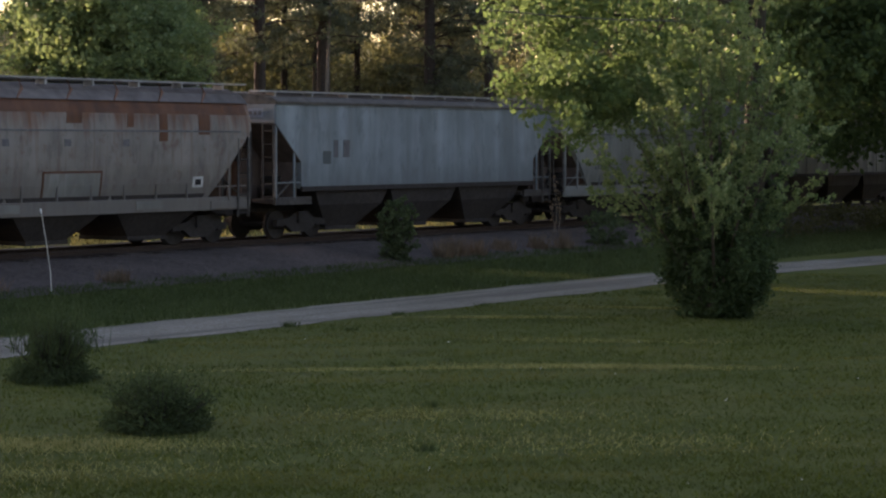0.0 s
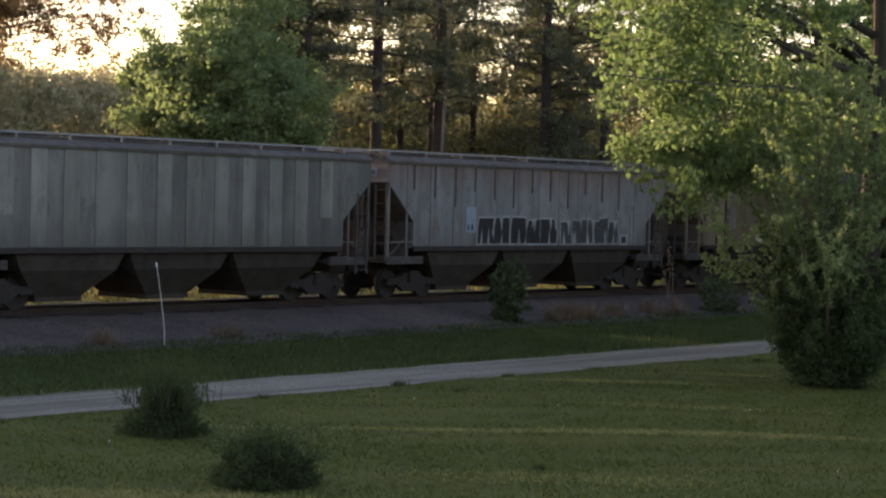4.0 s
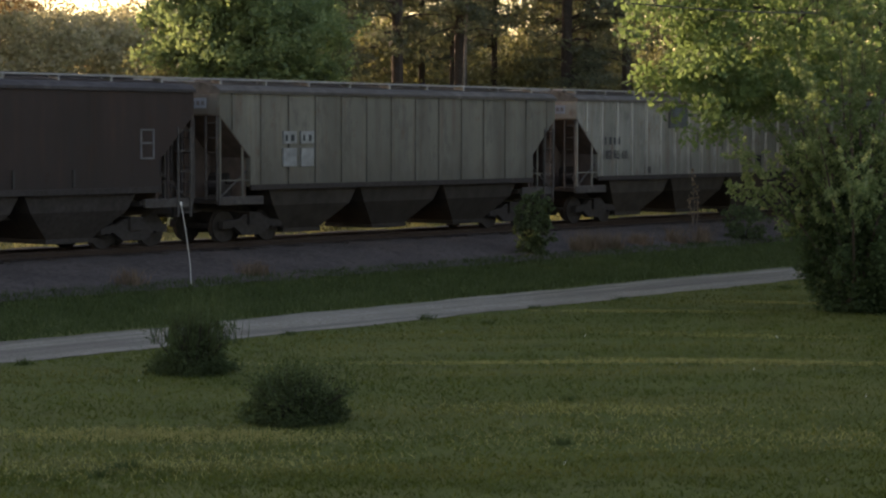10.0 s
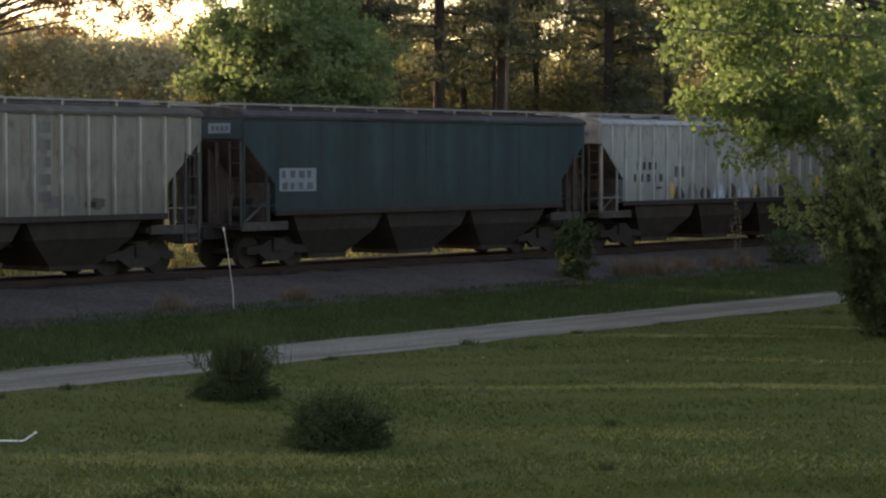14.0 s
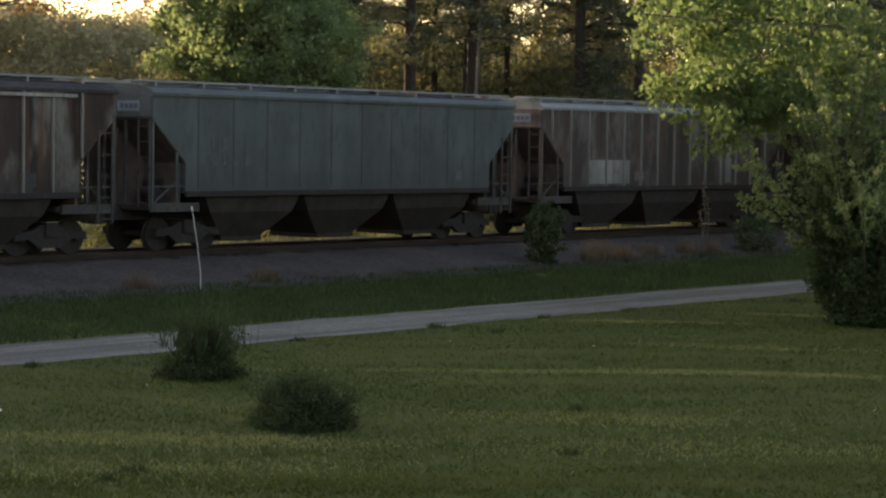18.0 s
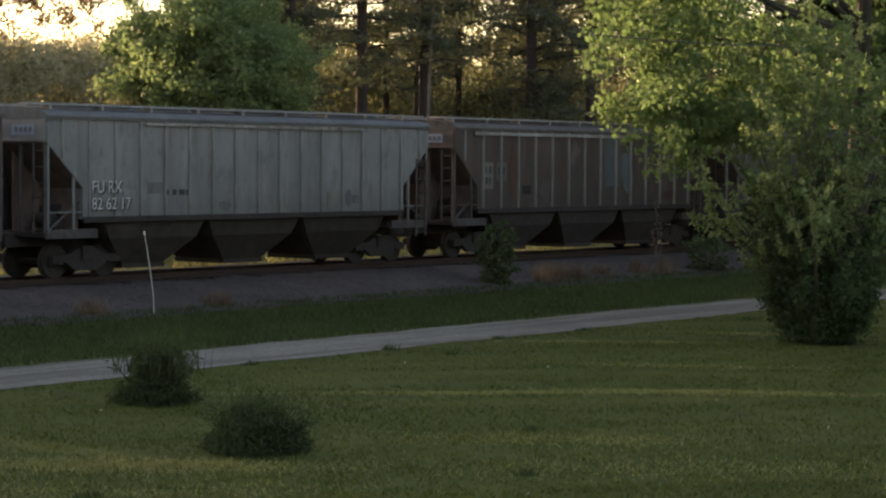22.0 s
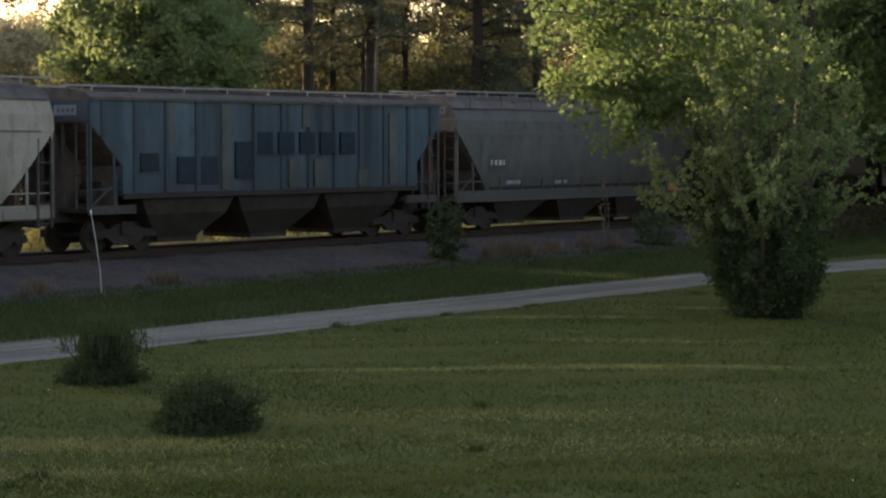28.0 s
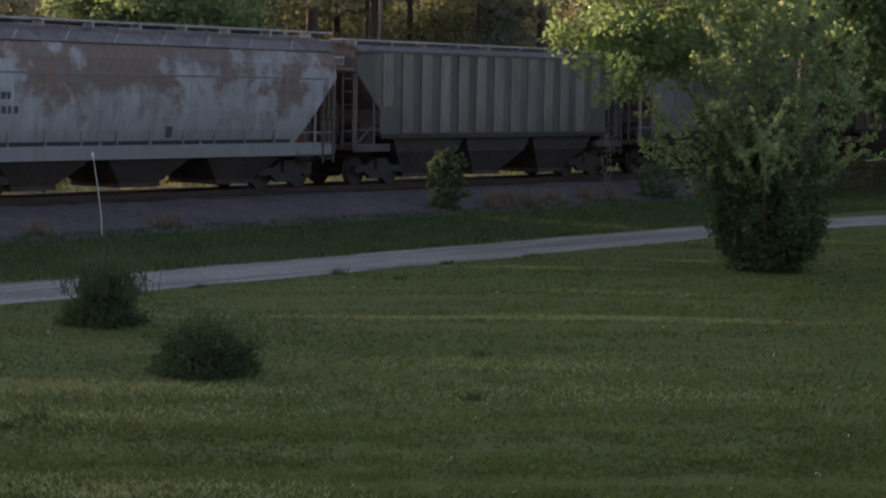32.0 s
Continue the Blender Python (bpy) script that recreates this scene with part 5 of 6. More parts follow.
def bush_shape(name, label, base, spread, height, n, leaf, mat, seed, category="shrub", stems=14, foot=0.72, up=0.35, wisps=0, cone=0.0, lumps=0.4):
    """A shrub of stems that fan out from its foot, with leaves along them."""
    r = np.random.default_rng(seed)
    bush = thing(name, label, category, at=base)
    bm = bmesh.new()
    pts = []
    for _ in range(stems):
        a, k = r.uniform(0, 2 * math.pi), r.uniform(0.15, 1) ** 0.6
        e = Vector((math.cos(a) * spread * k, math.sin(a) * spread * k, height * (1 - up * k ** 2.2) * r.uniform(0.75, 1.05)))
        path = [Vector((0, 0, 0)) + Vector((e.x * 0.15, e.y * 0.15, 0)), Vector((e.x * 0.55, e.y * 0.55, e.z * 0.45)), e]
        tube(bm, path, [0.012, 0.009, 0.004], 4)
        pts += [(path[0].lerp(path[1], u / 4)) for u in range(1, 5)] + [path[1].lerp(e, u / 5) for u in range(1, 6)]
    tagged(part("stemwork", bm, M_STEM, bush), kind="stuff")
    at = []
    while len(at) < n // 14:
        p = r.uniform(-1, 1, 3)
        k = math.hypot(p[0], p[1])
        z = ((p[2] + 1) / 2) ** 1.3
        wide = (1 - z ** cone if cone else foot + (0.94 - foot) / 0.4 * z if z < 0.4 else 0.94 - 1.35 * (z - 0.4) ** 1.7) * (1 + lumps * noise.noise(Vector((p[0] * 2, p[1] * 2, z * 2 + seed))))
        if k < wide and (k > 0.55 * wide or z > 0.5 or r.uniform() < 0.4):
            at.append((p[0] * spread, p[1] * spread, z * height))
    for p in pts[8::9]:
        at.append((p.x * 1.08, p.y * 1.08, p.z * 1.05))
    q = clumps(r, np.array(at), spread * 0.16, 14, leaf, 0.9)
    q = q[q[:, :, 2].min(axis=1) > -0.03]
    part("foliage", quads_mesh("foliage", q, mat), mat, bush)
    if wisps:
        xy = r.normal(size=(wisps, 2)) * spread * 0.42
        tagged(part("wisp_fringe", quads_mesh("wisp_fringe", blades(r, xy, height * 0.45, height * 0.75, 0.02, 0.22), mat, 3), mat, bush, "thin wispy shoots"), kind="stuff")
    return bush


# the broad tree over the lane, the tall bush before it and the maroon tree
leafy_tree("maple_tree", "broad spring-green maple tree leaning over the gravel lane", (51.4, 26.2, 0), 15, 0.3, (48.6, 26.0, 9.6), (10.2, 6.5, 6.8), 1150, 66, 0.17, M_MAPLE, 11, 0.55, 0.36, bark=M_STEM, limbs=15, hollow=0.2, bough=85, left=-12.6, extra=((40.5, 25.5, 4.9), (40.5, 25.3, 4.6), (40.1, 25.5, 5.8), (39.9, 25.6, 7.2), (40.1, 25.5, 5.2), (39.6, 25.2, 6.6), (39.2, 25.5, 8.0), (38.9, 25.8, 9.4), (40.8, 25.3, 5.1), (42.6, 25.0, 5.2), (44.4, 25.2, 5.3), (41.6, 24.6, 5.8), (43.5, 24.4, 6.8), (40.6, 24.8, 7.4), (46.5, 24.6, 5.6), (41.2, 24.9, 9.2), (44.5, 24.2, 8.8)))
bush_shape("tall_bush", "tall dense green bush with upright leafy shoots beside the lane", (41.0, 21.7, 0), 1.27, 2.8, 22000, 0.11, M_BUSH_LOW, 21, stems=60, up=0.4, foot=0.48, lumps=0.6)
r3 = np.random.default_rng(22)
crown_bush = thing("flowering_tree", "small tree with upright light-green leafy shoots above the bush", "tree", at=(41.0, 21.8, 0))
shoots, inner = [], []
for i in range(28):
    a, k = i * 2.4 + r3.uniform(-0.3, 0.3), ((i + 0.5) / 28) ** 0.6
    reach, high = 3.0 * k * r3.uniform(0.85, 1.1), 2.3 + 5.2 * (1 - k ** 1.6) * r3.uniform(0.7, 1.05) + r3.uniform(0.1, 1.1)
    e = Vector((math.cos(a) * reach, math.sin(a) * reach, high))
    path = [Vector((e.x * 0.08, e.y * 0.08, 0.2)), Vector((e.x * 0.28, e.y * 0.28, 1.3)), Vector((e.x * 0.62, e.y * 0.62, 1.3 + (high - 1.3) * 0.55)), e]
    part("stem", tube(bmesh.new(), path, [0.04, 0.032, 0.02, 0.006], 5), M_BARK, crown_bush)
    inner += [path[1].lerp(path[2], u / 4) for u in range(4)]
    for j in range(15):
        u = (j + r3.uniform(0, 1)) / 15
        p = path[1].lerp(path[2], 2 * u) if u < 0.5 else path[2].lerp(e, 2 * u - 1)
        if p.z < 1.5:
            continue
        b = a + r3.normal() * 0.9
        d, rise = r3.uniform(0.2, 0.85), r3.uniform(0.05, 1.1)
        tip = p + Vector((math.cos(b) * d, math.sin(b) * d, rise))
        shoots += [p.lerp(tip, w / 6) + Vector((0, 0, 0.08 * math.sin(w))) for w in range(1, 7)]
    shoots += [path[2].lerp(e, w / 8) for w in range(9)]
# inner leaves take the darker green, painting the crown's inner shade
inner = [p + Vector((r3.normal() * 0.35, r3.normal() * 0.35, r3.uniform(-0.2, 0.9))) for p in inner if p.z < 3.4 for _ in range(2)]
part("inner_foliage", quads_mesh("inner_foliage", clumps(r3, [tuple(p) for p in inner if p.z > 0.8], 0.36, 20, 0.13, 1.0), M_BUSH_LOW), M_BUSH_LOW, crown_bush, "leaves low inside the crown, coloured darker for the shade there")
part("crown", quads_mesh("crown", clumps(r3, [tuple(p) for p in shoots], 0.09, 13, 0.1, 1.0), M_BUSH), M_BUSH, crown_bush)
leafy_tree("maroon_tree", "dark maroon-leaved small tree at the end of the lane", (53.9, 18.8, 0), 6.2, 0.14, (53.9, 18.8, 3.3), (2.3, 2.2, 3.2), 190, 70, 0.14, M_MAROON, 31, 0.6, 0.3, limbs=6)

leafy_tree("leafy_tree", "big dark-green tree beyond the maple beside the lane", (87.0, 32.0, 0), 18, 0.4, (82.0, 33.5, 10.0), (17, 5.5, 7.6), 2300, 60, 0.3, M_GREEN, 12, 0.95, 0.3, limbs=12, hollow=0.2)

# two trees added right of the view to block skylight on the train
leafy_tree("leafy_tree", "unseen dense dark-green tree added beside the lane to dim the train", (82.0, 18.5, 0), 15, 0.35, (82.0, 18.5, 7.6), (9, 6, 6.6), 900, 60, 0.34, M_GREEN, 13, 1.0, 0.25, limbs=9, hollow=0.2)
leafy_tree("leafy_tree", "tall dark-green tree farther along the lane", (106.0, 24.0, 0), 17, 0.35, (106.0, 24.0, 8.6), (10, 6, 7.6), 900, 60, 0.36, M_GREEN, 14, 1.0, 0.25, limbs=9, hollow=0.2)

# low shrubs on the lawn, young growth on the bank
bush_shape("shrub", "low dark round shrub standing alone on the lawn", (20.4, 19.25, 0), 0.76, 0.8, 10000, 0.05, M_SHRUB, 41, stems=46, up=0.45, cone=2.0, wisps=90)
bush_shape("shrub", "dark shrub with wispy shoots on the lawn beside the lane", (23.45, 24.4, 0), 0.72, 1.05, 10000, 0.05, M_SHRUB, 42, stems=46, up=0.4, cone=1.15, wisps=320)
bush_shape("sapling", "slim green sapling at the foot of the ballast bank", (51.4, 38.4, 0.2), 0.66, 1.95, 3800, 0.12, M_YOUNG, 43, stems=26, up=0.35)
bush_shape("sapling", "yellow-green sapling at the foot of the ballast bank", (63.8, 38.3, 0.2), 0.9, 1.15, 1800, 0.12, M_YOUNG, 44, stems=20)
bush_shape("sapling", "tall yellow-green weed beside the ballast bank", (94.6, 38.0, 0.2), 1.0, 2.4, 2000, 0.14, M_MAPLE, 45, stems=16)
for i, (x, y, h) in enumerate(((53.6, 38.2, 0.55), (54.6, 38.4, 0.6), (55.6, 38.3, 0.5), (57.6, 38.6, 0.4), (34.5, 38.1, 0.4), (39.0, 38.3, 0.35), (59.5, 38.4, 0.5), (60.8, 38.2, 0.6))):
    r4 = np.random.default_rng(60 + i)
    xy = np.c_[x + np.clip(r4.normal(0, 0.22, 170), -0.4, 0.4), y + np.clip(r4.normal(0, 0.18, 170), -0.35, 0.35)]
    tagged(new("dry_grass_tuft", quads_mesh("dry_grass_tuft", blades(r4, xy, bed_height(xy[:, 1]), h, 0.03, 0.35), M_DRY, 3)), "dry pinkish-brown grass tuft on the bank", "grass tuft", "dry tufts on the bank")

weed = thing("tall_weed", "tall thin weed with pale leaves at the foot of the bank", "weed", at=(64.44, 40.88, 0.05))
for dx, h in ((0.0, 2.5), (0.35, 1.9), (-0.2, 1.5)):
    path = [(dx * 0.4, 0, 0), (dx * 0.7 + 0.12, 0, h * 0.5), (dx - 0.1, 0, h)]
    part("stem", tube(bmesh.new(), path, [0.02, 0.015, 0.006], 5), M_PALE_BARK, weed)
    part("leaf_spray", quads_mesh("leaf_spray", clumps(r3, [tuple(Vector(path[1]).lerp(Vector(path[2]), u / 5)) for u in range(1, 6)], 0.14, 6, 0.13, 1.0), M_DRY), M_DRY, weed, "pale drooping leaves")

at = []
for i in range(260):
    x = r3.uniform(70, 125)
    at.append((x, r3.uniform(36.4, 39.6), r3.uniform(0.15, 1.1 + 0.9 * noise.noise(Vector((x * 0.2, 1, 1))))))
tagged(new("bank_brush", quads_mesh("bank_brush", clumps(r3, at, 0.6, 50, 0.16), M_THICKET)), "dark tangled brush along the shaded foot of the bank", "brush", kind="stuff")

# behind the track
leafy_tree("leafy_tree", "full bright-green tree behind the railway", (63.6, 63.0, 0), 11.5, 0.35, (63.7, 63.0, 7.6), (3.1, 3.6, 5.0), 800, 90, 0.22, M_LEFT, 51, 0.75, 0.3, limbs=8, bough=50, extra=((60.9, 61.5, 5.2), (60.6, 61.5, 7.0), (61.2, 61.5, 9.0), (61.6, 60, 5.0), (62.5, 60, 5.5), (64.4, 60, 5.5), (65.4, 60.5, 6.0), (61.8, 61, 10.5), (64, 59.5, 7.5), (61.5, 59.5, 7.5)))
leafy_tree("leafy_tree", "small yellow-green tree behind the railway", (60.2, 65.0, 0), 7.0, 0.15, (60.3, 65.0, 4.6), (1.6, 1.6, 2.7), 90, 50, 0.22, M_UNDER, 52, 0.7, 0.3, limbs=4)
leafy_tree("half_bare_tree", "tall half-bare tree with sparse reddish spring leaves", (60.5, 82.0, 0), 17, 0.24, (66.5, 82.0, 13.2), (9.0, 6.0, 3.6), 520, 40, 0.2, M_RUSSET, 53, 0.55, 0.34, limbs=24, hollow=0.02)
PINES = [(71.3, 66, 0.20, 1.6), (72.9, 67, 0.18, -2.0), (77.2, 66, 0.30, 0), (81.5, 65.5, 0.36, 0), (91.3, 66, 0.34, 0), (93.4, 66.5, 0.2, 1.2), (86.5, 70, 0.22, 0), (98.5, 67, 0.3, 0), (104, 65, 0.33, 0.5), (110, 69, 0.3, 0), (117, 66, 0.35, 0), (125, 68, 0.3, 0), (134, 66, 0.34, 0), (144, 69, 0.3, 0), (156, 67, 0.32, 0), (170, 69, 0.32, 0), (186, 67, 0.34, 0)]
for i, (x, y, rad, ln) in enumerate(PINES):
    pine_tree("tall dark pine with a bare lower trunk and thin branches", (x, y, 0), 21 + (i * 7) % 5, rad, 100 + i, low=6.0 + (i * 5) % 4, lean=(ln, 0))
for i in range(6):
    pine_tree("slender dark pine standing deeper in the woods", (78.5 + i * 9.2 + (i * 37 % 10) * 0.22, 73 + (i * 53 % 10) * 0.5, 0), 20 + (i * 3) % 4, 0.2, 200 + i, low=7.0 + (i * 7) % 3, dense=1.0)
snag = thing("dead_snag", "thin pale dead trunk leaning against the pines", "tree", at=(80.3, 64.6, 0))
part("trunk", tube(bmesh.new(), [(0, 0, 0), (0.25, 0, 5), (0.7, 0, 12), (1.1, 0, 15)], [0.1, 0.085, 0.06, 0.03], 8), M_PALE_BARK, snag)

r5 = np.random.default_rng(70)
at = []
for i in range(5800):
    x = 66 + 170 * r5.uniform() ** 1.3
    y = 71 + 20 * r5.uniform() + 0.04 * (x - 60)
    z = r5.uniform(0.3, 10.5) * r5.uniform(0.6, 1) if i % 4 else r5.uniform(7, 17)
    if x > 1.0 * y + 3 and noise.noise(Vector((x * 0.16, y * 0.1, z * 0.2))) > -0.3 + 0.02 * max(0, z - 8):
        at.append((x, y, z))
tagged(new("understorey", quads_mesh("understorey", clumps(r5, at, 1.5, 70, 0.32, slim=0.7), M_UNDER)), "yellow-green understorey leaves between the pine trunks", "woodland", kind="stuff")
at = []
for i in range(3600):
    # every sixth clump extends the ridge left, unseen, to hold back low sun
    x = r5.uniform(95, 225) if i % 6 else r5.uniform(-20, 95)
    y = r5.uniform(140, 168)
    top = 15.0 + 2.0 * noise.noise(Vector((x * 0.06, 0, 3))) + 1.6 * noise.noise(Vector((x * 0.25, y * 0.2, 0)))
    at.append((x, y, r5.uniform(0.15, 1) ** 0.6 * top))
tagged(new("distant_woods", quads_mesh("distant_woods", clumps(r5, at, 2.2, 80, 0.44, slim=0.7), M_FAR)), "brown-green wooded ridge in the distance, haze put into its pale leaf colour", "woodland", kind="stuff")
# added thicket, mostly hidden by the train, that blocks the low sun
at = []
for i in range(1100):
    x = r5.uniform(18, 150)
    y = r5.uniform(57.5, 61)
    if noise.noise(Vector((x * 0.35, 4.2, 0))) > -0.5:
        z = r5.uniform(0.15, 3.6)
        if z > 2.1 or noise.noise(Vector((x * 0.25, 9.0, 0))) > 0.0:
            at.append((x, y, z))
tagged(new("thicket", quads_mesh("thicket", clumps(r5, at, 0.9, 50, 0.3, slim=0.7), M_THICKET)), "low dark thicket along the far side of the railway", "thicket", kind="stuff")
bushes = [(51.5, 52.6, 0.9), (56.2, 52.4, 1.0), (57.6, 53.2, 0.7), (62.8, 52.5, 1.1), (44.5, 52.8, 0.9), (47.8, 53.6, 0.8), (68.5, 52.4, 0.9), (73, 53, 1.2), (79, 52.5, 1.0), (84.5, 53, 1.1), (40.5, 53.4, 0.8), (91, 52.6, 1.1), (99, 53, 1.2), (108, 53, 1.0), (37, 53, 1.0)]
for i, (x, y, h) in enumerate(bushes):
    bush_shape("scrub_bush", "yellowish scrub bush behind the track, sunlight put into its leaf colour", (x, y - 1.2, -0.05), h * 1.2, h * 1.25, 1100, 0.13, M_SUNLIT_TINT, 80 + i, stems=16)

# leaf mass added out of view to keep sun off train and lawn
at = []
for i in range(1400):
    x = r5.uniform(-60, 46)
    at.append((x, r5.uniform(60, 66), r5.uniform(0.3, 1) * (8.6 + 1.5 * noise.noise(Vector((x * 0.3, 2, 0))))))
tagged(new("sun_block_woods", quads_mesh("sun_block_woods", clumps(r5, at, 1.5, 50, 0.5), M_THICKET)), "unseen leafy woods added left of the view to block the sun", "woodland", kind="stuff")
# leaf belt added behind the camera, cutting off low sky light
at = []
for i in range(700):
    x = r5.uniform(-70, 90)
    y = r5.uniform(-34, -16) + 0.0008 * (x - 10) ** 2
    at.append((x, y, r5.uniform(0.3, 8)))
tagged(new("sky_block_trees", quads_mesh("sky_block_trees", clumps(r5, at, 2.2, 60, 0.7), M_GREEN)), "unseen belt of trees added behind the viewpoint to dim the sky light", "woodland", kind="stuff")

# ---------------------------------------------------------------- grass and weeds
def wedge(r, n, near, far, a0, a1):
    """Random places on the lawn between two distances and two bearings."""
    d = np.sqrt(r.uniform(near ** 2, far ** 2, n))
    a = np.radians(r.uniform(a0, a1, n))
    return np.c_[d * np.cos(a), d * np.sin(a)]


r6 = np.random.default_rng(90)
xy = wedge(r6, 270000, 17, 62, 17, 56)
xy = xy[xy[:, 1] < 27.6 - lane_bend(xy[:, 0])]
patch = np.array([0.55 * noise.noise(Vector((p[0] * 1.6, p[1] * 1.6, 2.0))) + 0.7 * noise.noise(Vector(((p[0] + p[1]) * 0.62, (p[0] - p[1]) * 0.1, 5.0))) for p in xy])
near = wedge(r6, 110000, 15.0, 27, 17, 56)
near = near[r6.uniform(size=len(near)) < np.clip((27 - np.hypot(near[:, 0], near[:, 1])) / 8, 0, 1)]
xy = np.concatenate([xy, near])
patch = np.concatenate([patch, np.array([0.55 * noise.noise(Vector((p[0] * 1.6, p[1] * 1.6, 2.0))) + 0.7 * noise.noise(Vector(((p[0] + p[1]) * 0.62, (p[0] - p[1]) * 0.1, 5.0))) for p in near])])
keep = r6.uniform(size=len(xy)) < np.clip(0.75 + 1.1 * patch, 0.12, 1) * np.clip(1.1 - (np.hypot(xy[:, 0], xy[:, 1]) - 20) * 0.012, 0.35, 1)
xy = xy[keep]
tagged(new("lawn_grass", quads_mesh("lawn_grass", blades(r6, xy, 0.0, 0.052, 0.02, 0.8), M_GRASS, 3)), "short mown grass blades of the lawn", "grass", kind="stuff")
xy = np.c_[r6.uniform(15, 110, 110000), r6.uniform(30.7, 38.1, 110000)]
tagged(new("verge_grass", quads_mesh("verge_grass", blades(r6, xy, bed_height(xy[:, 1]), 0.14, 0.03, 0.5), M_TALL, 3)), "taller dark green grass of the verge below the bank", "grass", kind="stuff")
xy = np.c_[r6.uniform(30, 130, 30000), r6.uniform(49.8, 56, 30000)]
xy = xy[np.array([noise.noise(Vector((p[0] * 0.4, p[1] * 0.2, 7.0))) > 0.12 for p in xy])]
tagged(new("far_verge_grass", quads_mesh("far_verge_grass", blades(r6, xy, -0.03, 0.3, 0.07, 0.4), M_SUNLIT_TINT, 3)), "rough yellowish grass behind the track, sunlight put into its colour", "grass", kind="stuff")
# pale streaks: dry grass, and grazing sunlight given as blade colour
dry = []
for x0, y0, x1, y1, wide, n in ((29.4, 20.3, 31.9, 16.3, 0.2, 2600), (25.8, 23.6, 30.5, 18.6, 0.13, 1700), (16.8, 21.4, 19.8, 17.6, 0.34, 4200), (12.9, 15.8, 14.8, 12.8, 0.35, 2600), (22.6, 18.6, 25.2, 15.0, 0.4, 1300), (41.5, 25.4, 42.5, 22.9, 0.12, 700), (14.5, 19.5, 18.6, 16.2, 0.5, 1500), (36.9, 26.6, 39.0, 23.9, 0.14, 1200), (20.5, 16.5, 24.5, 12.0, 0.6, 1500), (33.6, 22.4, 35.5, 19.2, 0.25, 700)):
    u = np.clip(0.5 + 0.27 * r6.normal(size=n), -0.2, 1.2)
    dry.append(np.c_[x0 + (x1 - x0) * u + r6.normal(size=n) * wide, y0 + (y1 - y0) * u + r6.normal(size=n) * wide])
tagged(new("sunlit_dry_lawn_streaks", quads_mesh("sunlit_dry_lawn_streaks", blades(r6, np.concatenate(dry), 0.0, 0.05, 0.017, 0.9), M_SUNLIT_DRY_LAWN, 3)), "paler blades in uneven streaks across the lawn, dry grass and painted low sunlight", "grass", kind="stuff")
for i, (x, y, s) in enumerate(((33.3, 27.7, 1.3), (33.4, 26.1, 0.8), (24.6, 17.7, 0.8), (19.3, 26.6, 0.8), (20.8, 27.2, 0.9), (22.4, 27.4, 1.0), (16.2, 18.0, 1.0), (15.6, 17.8, 0.8), (26.3, 27.5, 0.9), (29.0, 27.55, 0.8), (37.0, 27.6, 0.9), (40.2, 27.5, 0.8), (18.2, 25.3, 0.9), (21.0, 15.2, 0.7), (46.0, 26.4, 1.0), (48.5, 24.2, 0.9))):
    r7 = np.random.default_rng(120 + i)
    xy = np.c_[r7.normal(x, 0.09 * s, 60), r7.normal(y, 0.07 * s, 60)]
    tagged(new("weed_tuft", quads_mesh("weed_tuft", blades(r7, xy, 0.0, 0.11 * s, 0.028, 0.5), M_TALL, 3)), "dark weed tuft in the mown lawn", "grass tuft", "weed tufts on the lawn")
xy = wedge(r6, 20, 18, 40, 18, 54)
xy = xy[xy[:, 1] < 26.5]
q = leaf_quads(r6, np.repeat(np.c_[xy, r6.uniform(0.05, 0.12, len(xy))], 5, axis=0) + r6.normal(size=(len(xy) * 5, 3)) * 0.01, 0.02)
tagged(new("seed_heads", quads_mesh("seed_heads", q, M_WHITE)), "scattered pale dandelion seed heads in the lawn", "flower", kind="stuff")

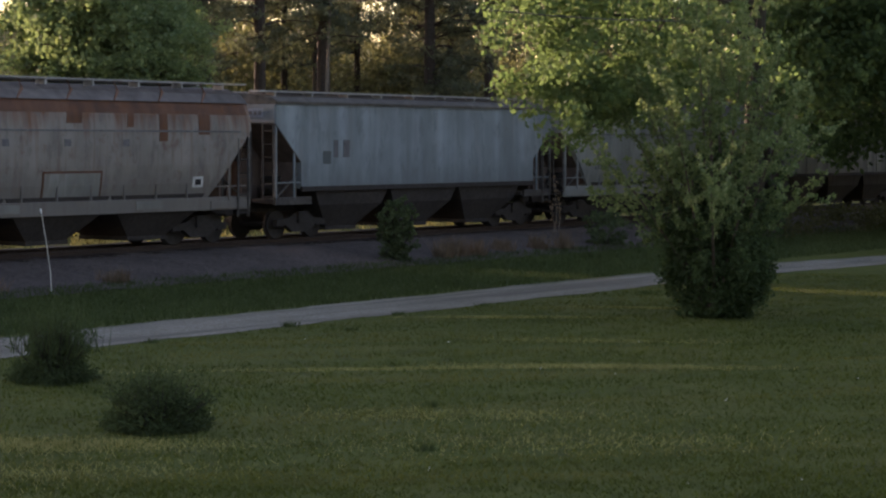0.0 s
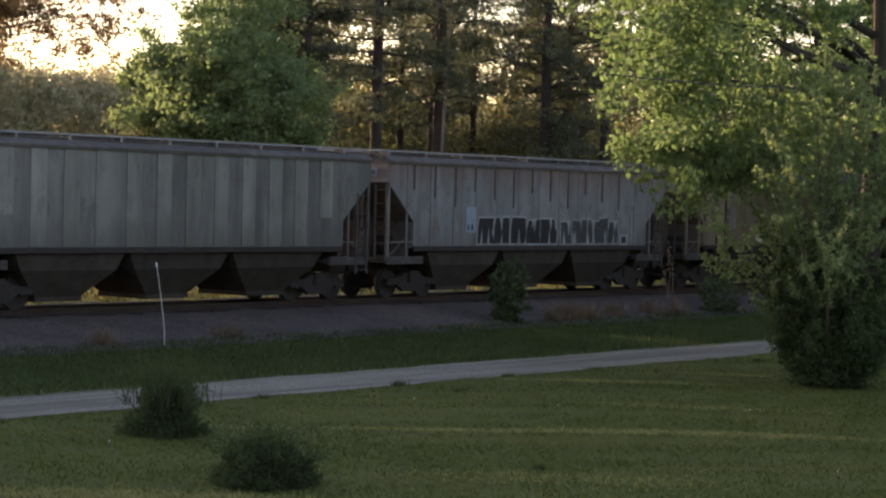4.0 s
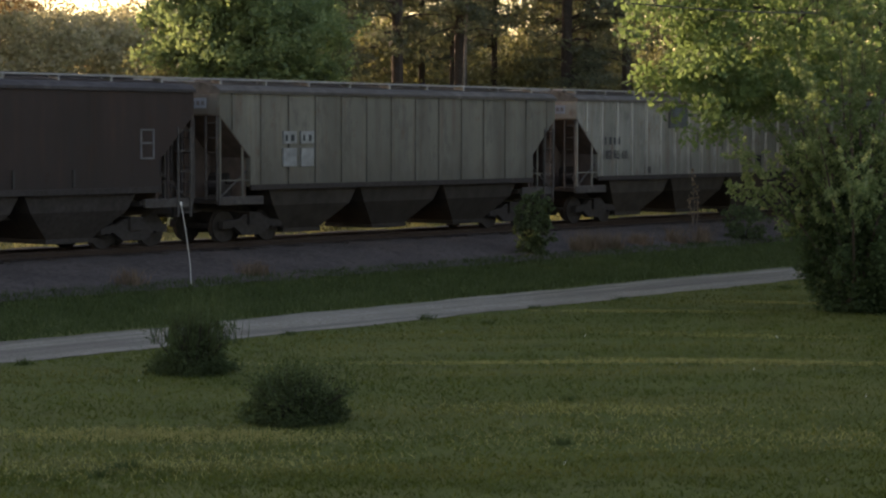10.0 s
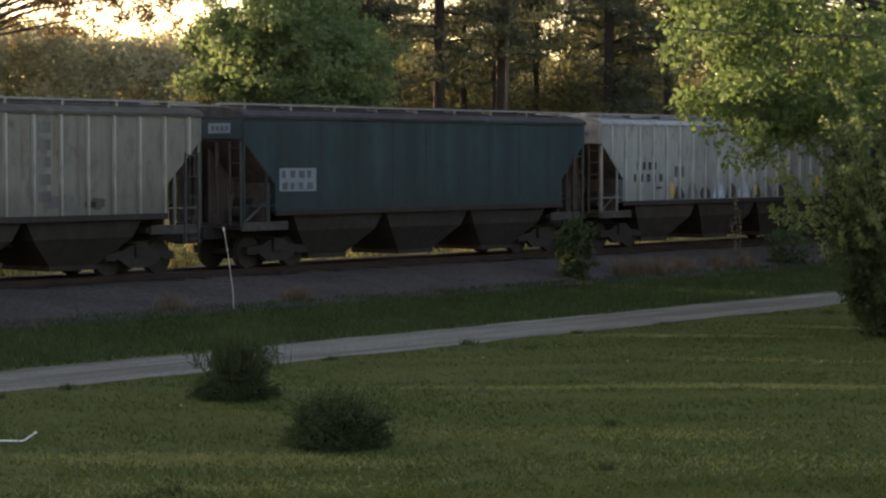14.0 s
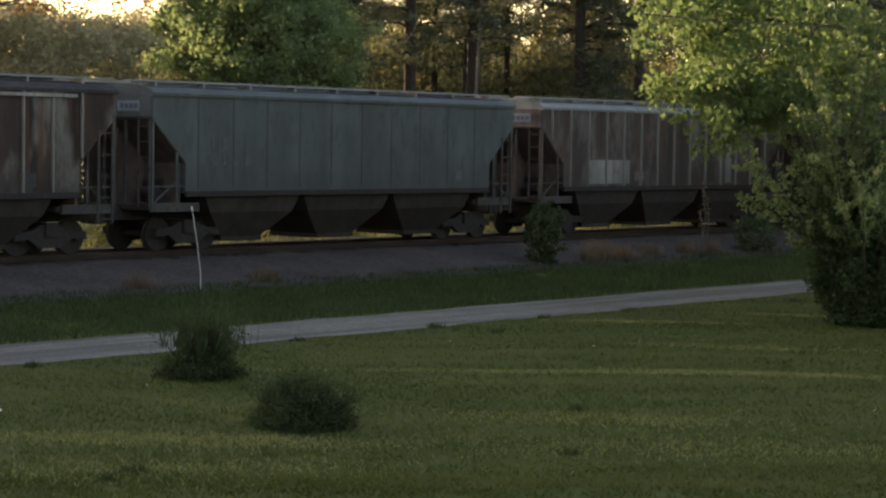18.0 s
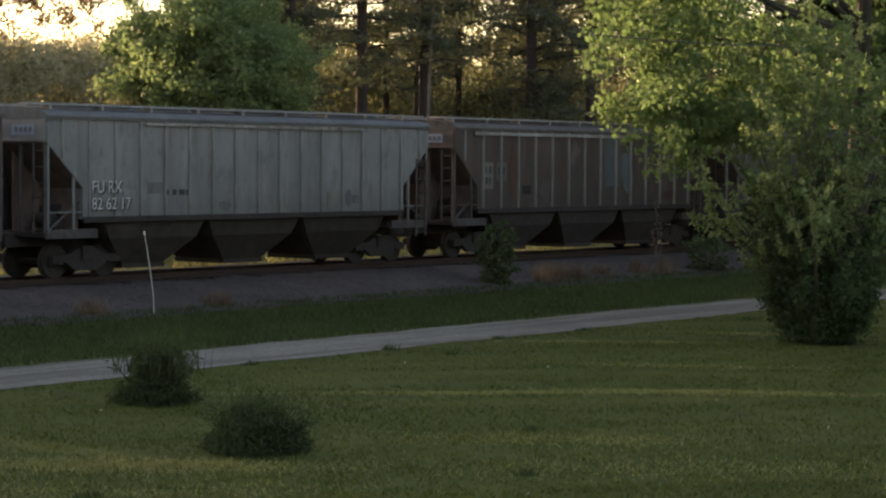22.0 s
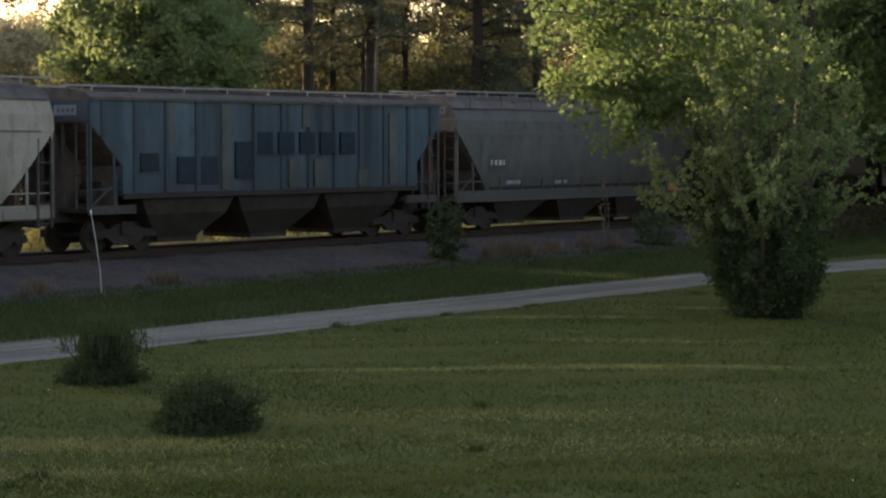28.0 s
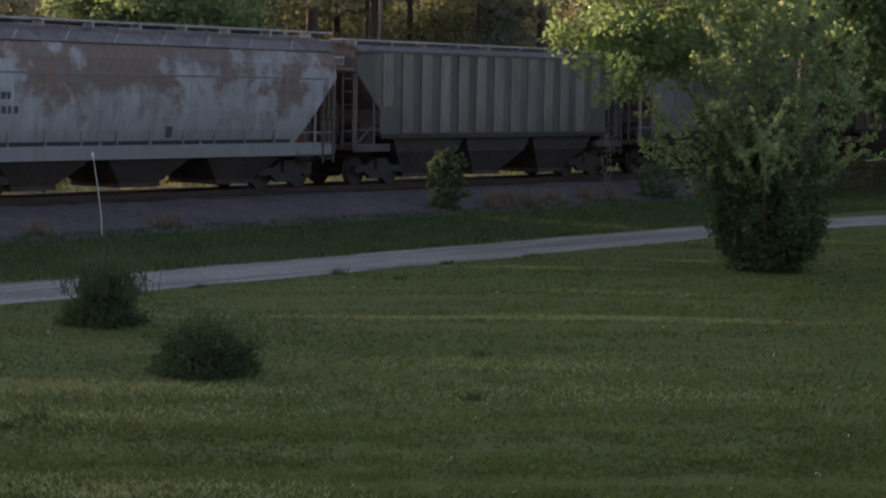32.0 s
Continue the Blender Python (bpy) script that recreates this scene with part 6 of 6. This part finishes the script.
# ---------------------------------------------------------------- small things
post = thing("marker_post", "thin pale leaning marker post at the foot of the bank", "post", at=(36.0, 37.55, 0))
part("pole", tube(bmesh.new(), [(0.02, 0, -0.1), (-0.02, 0, 0.6), (-0.16, 0, 1.4), (-0.32, 0, 2.13)], [0.013, 0.013, 0.012, 0.011], 7), M_POST, post)
part("tip", tube(bmesh.new(), [(-0.315, 0, 2.1), (-0.335, 0, 2.19)], [0.024, 0.02], 7), M_WHITE, post)
pipe = thing("bent_pipe", "white bent plastic pipe lying on the lawn", "pipe", at=(17.74, 22.65, 0.03))
part("pipe", tube(bmesh.new(), [(-0.9, 1.06, 0.02), (-0.18, 0.21, 0.01), (-0.02, 0.02, 0.005), (0.02, -0.02, 0.02), (0.113, -0.13, 0.12)], [0.013] * 5, 8), M_WHITE, pipe)
part("end_cap", tube(bmesh.new(), [(0.105, -0.121, 0.111), (0.122, -0.14, 0.13)], [0.018, 0.018], 8), M_WHITE, pipe)
cable = thing("overhead_cable", "thin black overhead cable running into the maple crown", "cable")
tube_path = [(29.1, 19.7, 6.09), (31.0, 19.75, 6.1), (32.8, 19.8, 6.13), (37, 21.2, 6.35), (44, 23.8, 6.75), (50.2, 25.9, 7.1)]
part("wire", tube(bmesh.new(), tube_path, [0.013] * 6, 5), M_WIRE, cable)

near_tree = thing("garden_tree", "young garden tree with a light-green leafy twig", "tree", at=(11.6, 0.9, 0))
part("trunk", tube(bmesh.new(), [(0, 0, 0), (0.05, 0.1, 2.5), (-0.3, 0.6, 5.0), (-0.6, 0.9, 6.5)], [0.09, 0.075, 0.05, 0.02], 8), M_BARK, near_tree)
part("limb", tube(bmesh.new(), [(-0.3, 0.6, 5.0), (-1.2, 1.6, 5.1), (-1.95, 2.45, 4.75), (-2.15, 2.66, 4.5)], [0.03, 0.02, 0.012, 0.004], 5), M_BARK, near_tree)
r8 = np.random.default_rng(140)
for k in range(16):
    p = np.array((-2.12, 2.62, 4.5)) + r8.normal(size=3) * np.array((0.04, 0.04, 0.06))
    part("leaf", quads_mesh("leaf", leaf_quads(r8, p[None, :], 0.075, slim=0.6), M_MAPLE), M_MAPLE, near_tree)
at = in_crown(r8, 60, (-0.2, 0.2, 6.4), (1.5, 1.2, 1.4), 0.3, 0.3, 2.0)
part("crown", quads_mesh("crown", clumps(r8, at, 0.35, 30, 0.12), M_MAPLE), M_MAPLE, near_tree)


def motions():
    """The train rolls past and slowly gains speed."""
    for car, s in TRAIN:
        rows = []
        for t in (0, 4, 8, 12, 16, 20, 24, 28, 32):
            gone = 12.7247 * t + 0.023435 * t * t - 0.00001257 * t ** 3
            rows.append((t, pose(s - gone, TRACK_Y, RAIL_TOP)))
        walk(car, rows)


motions()
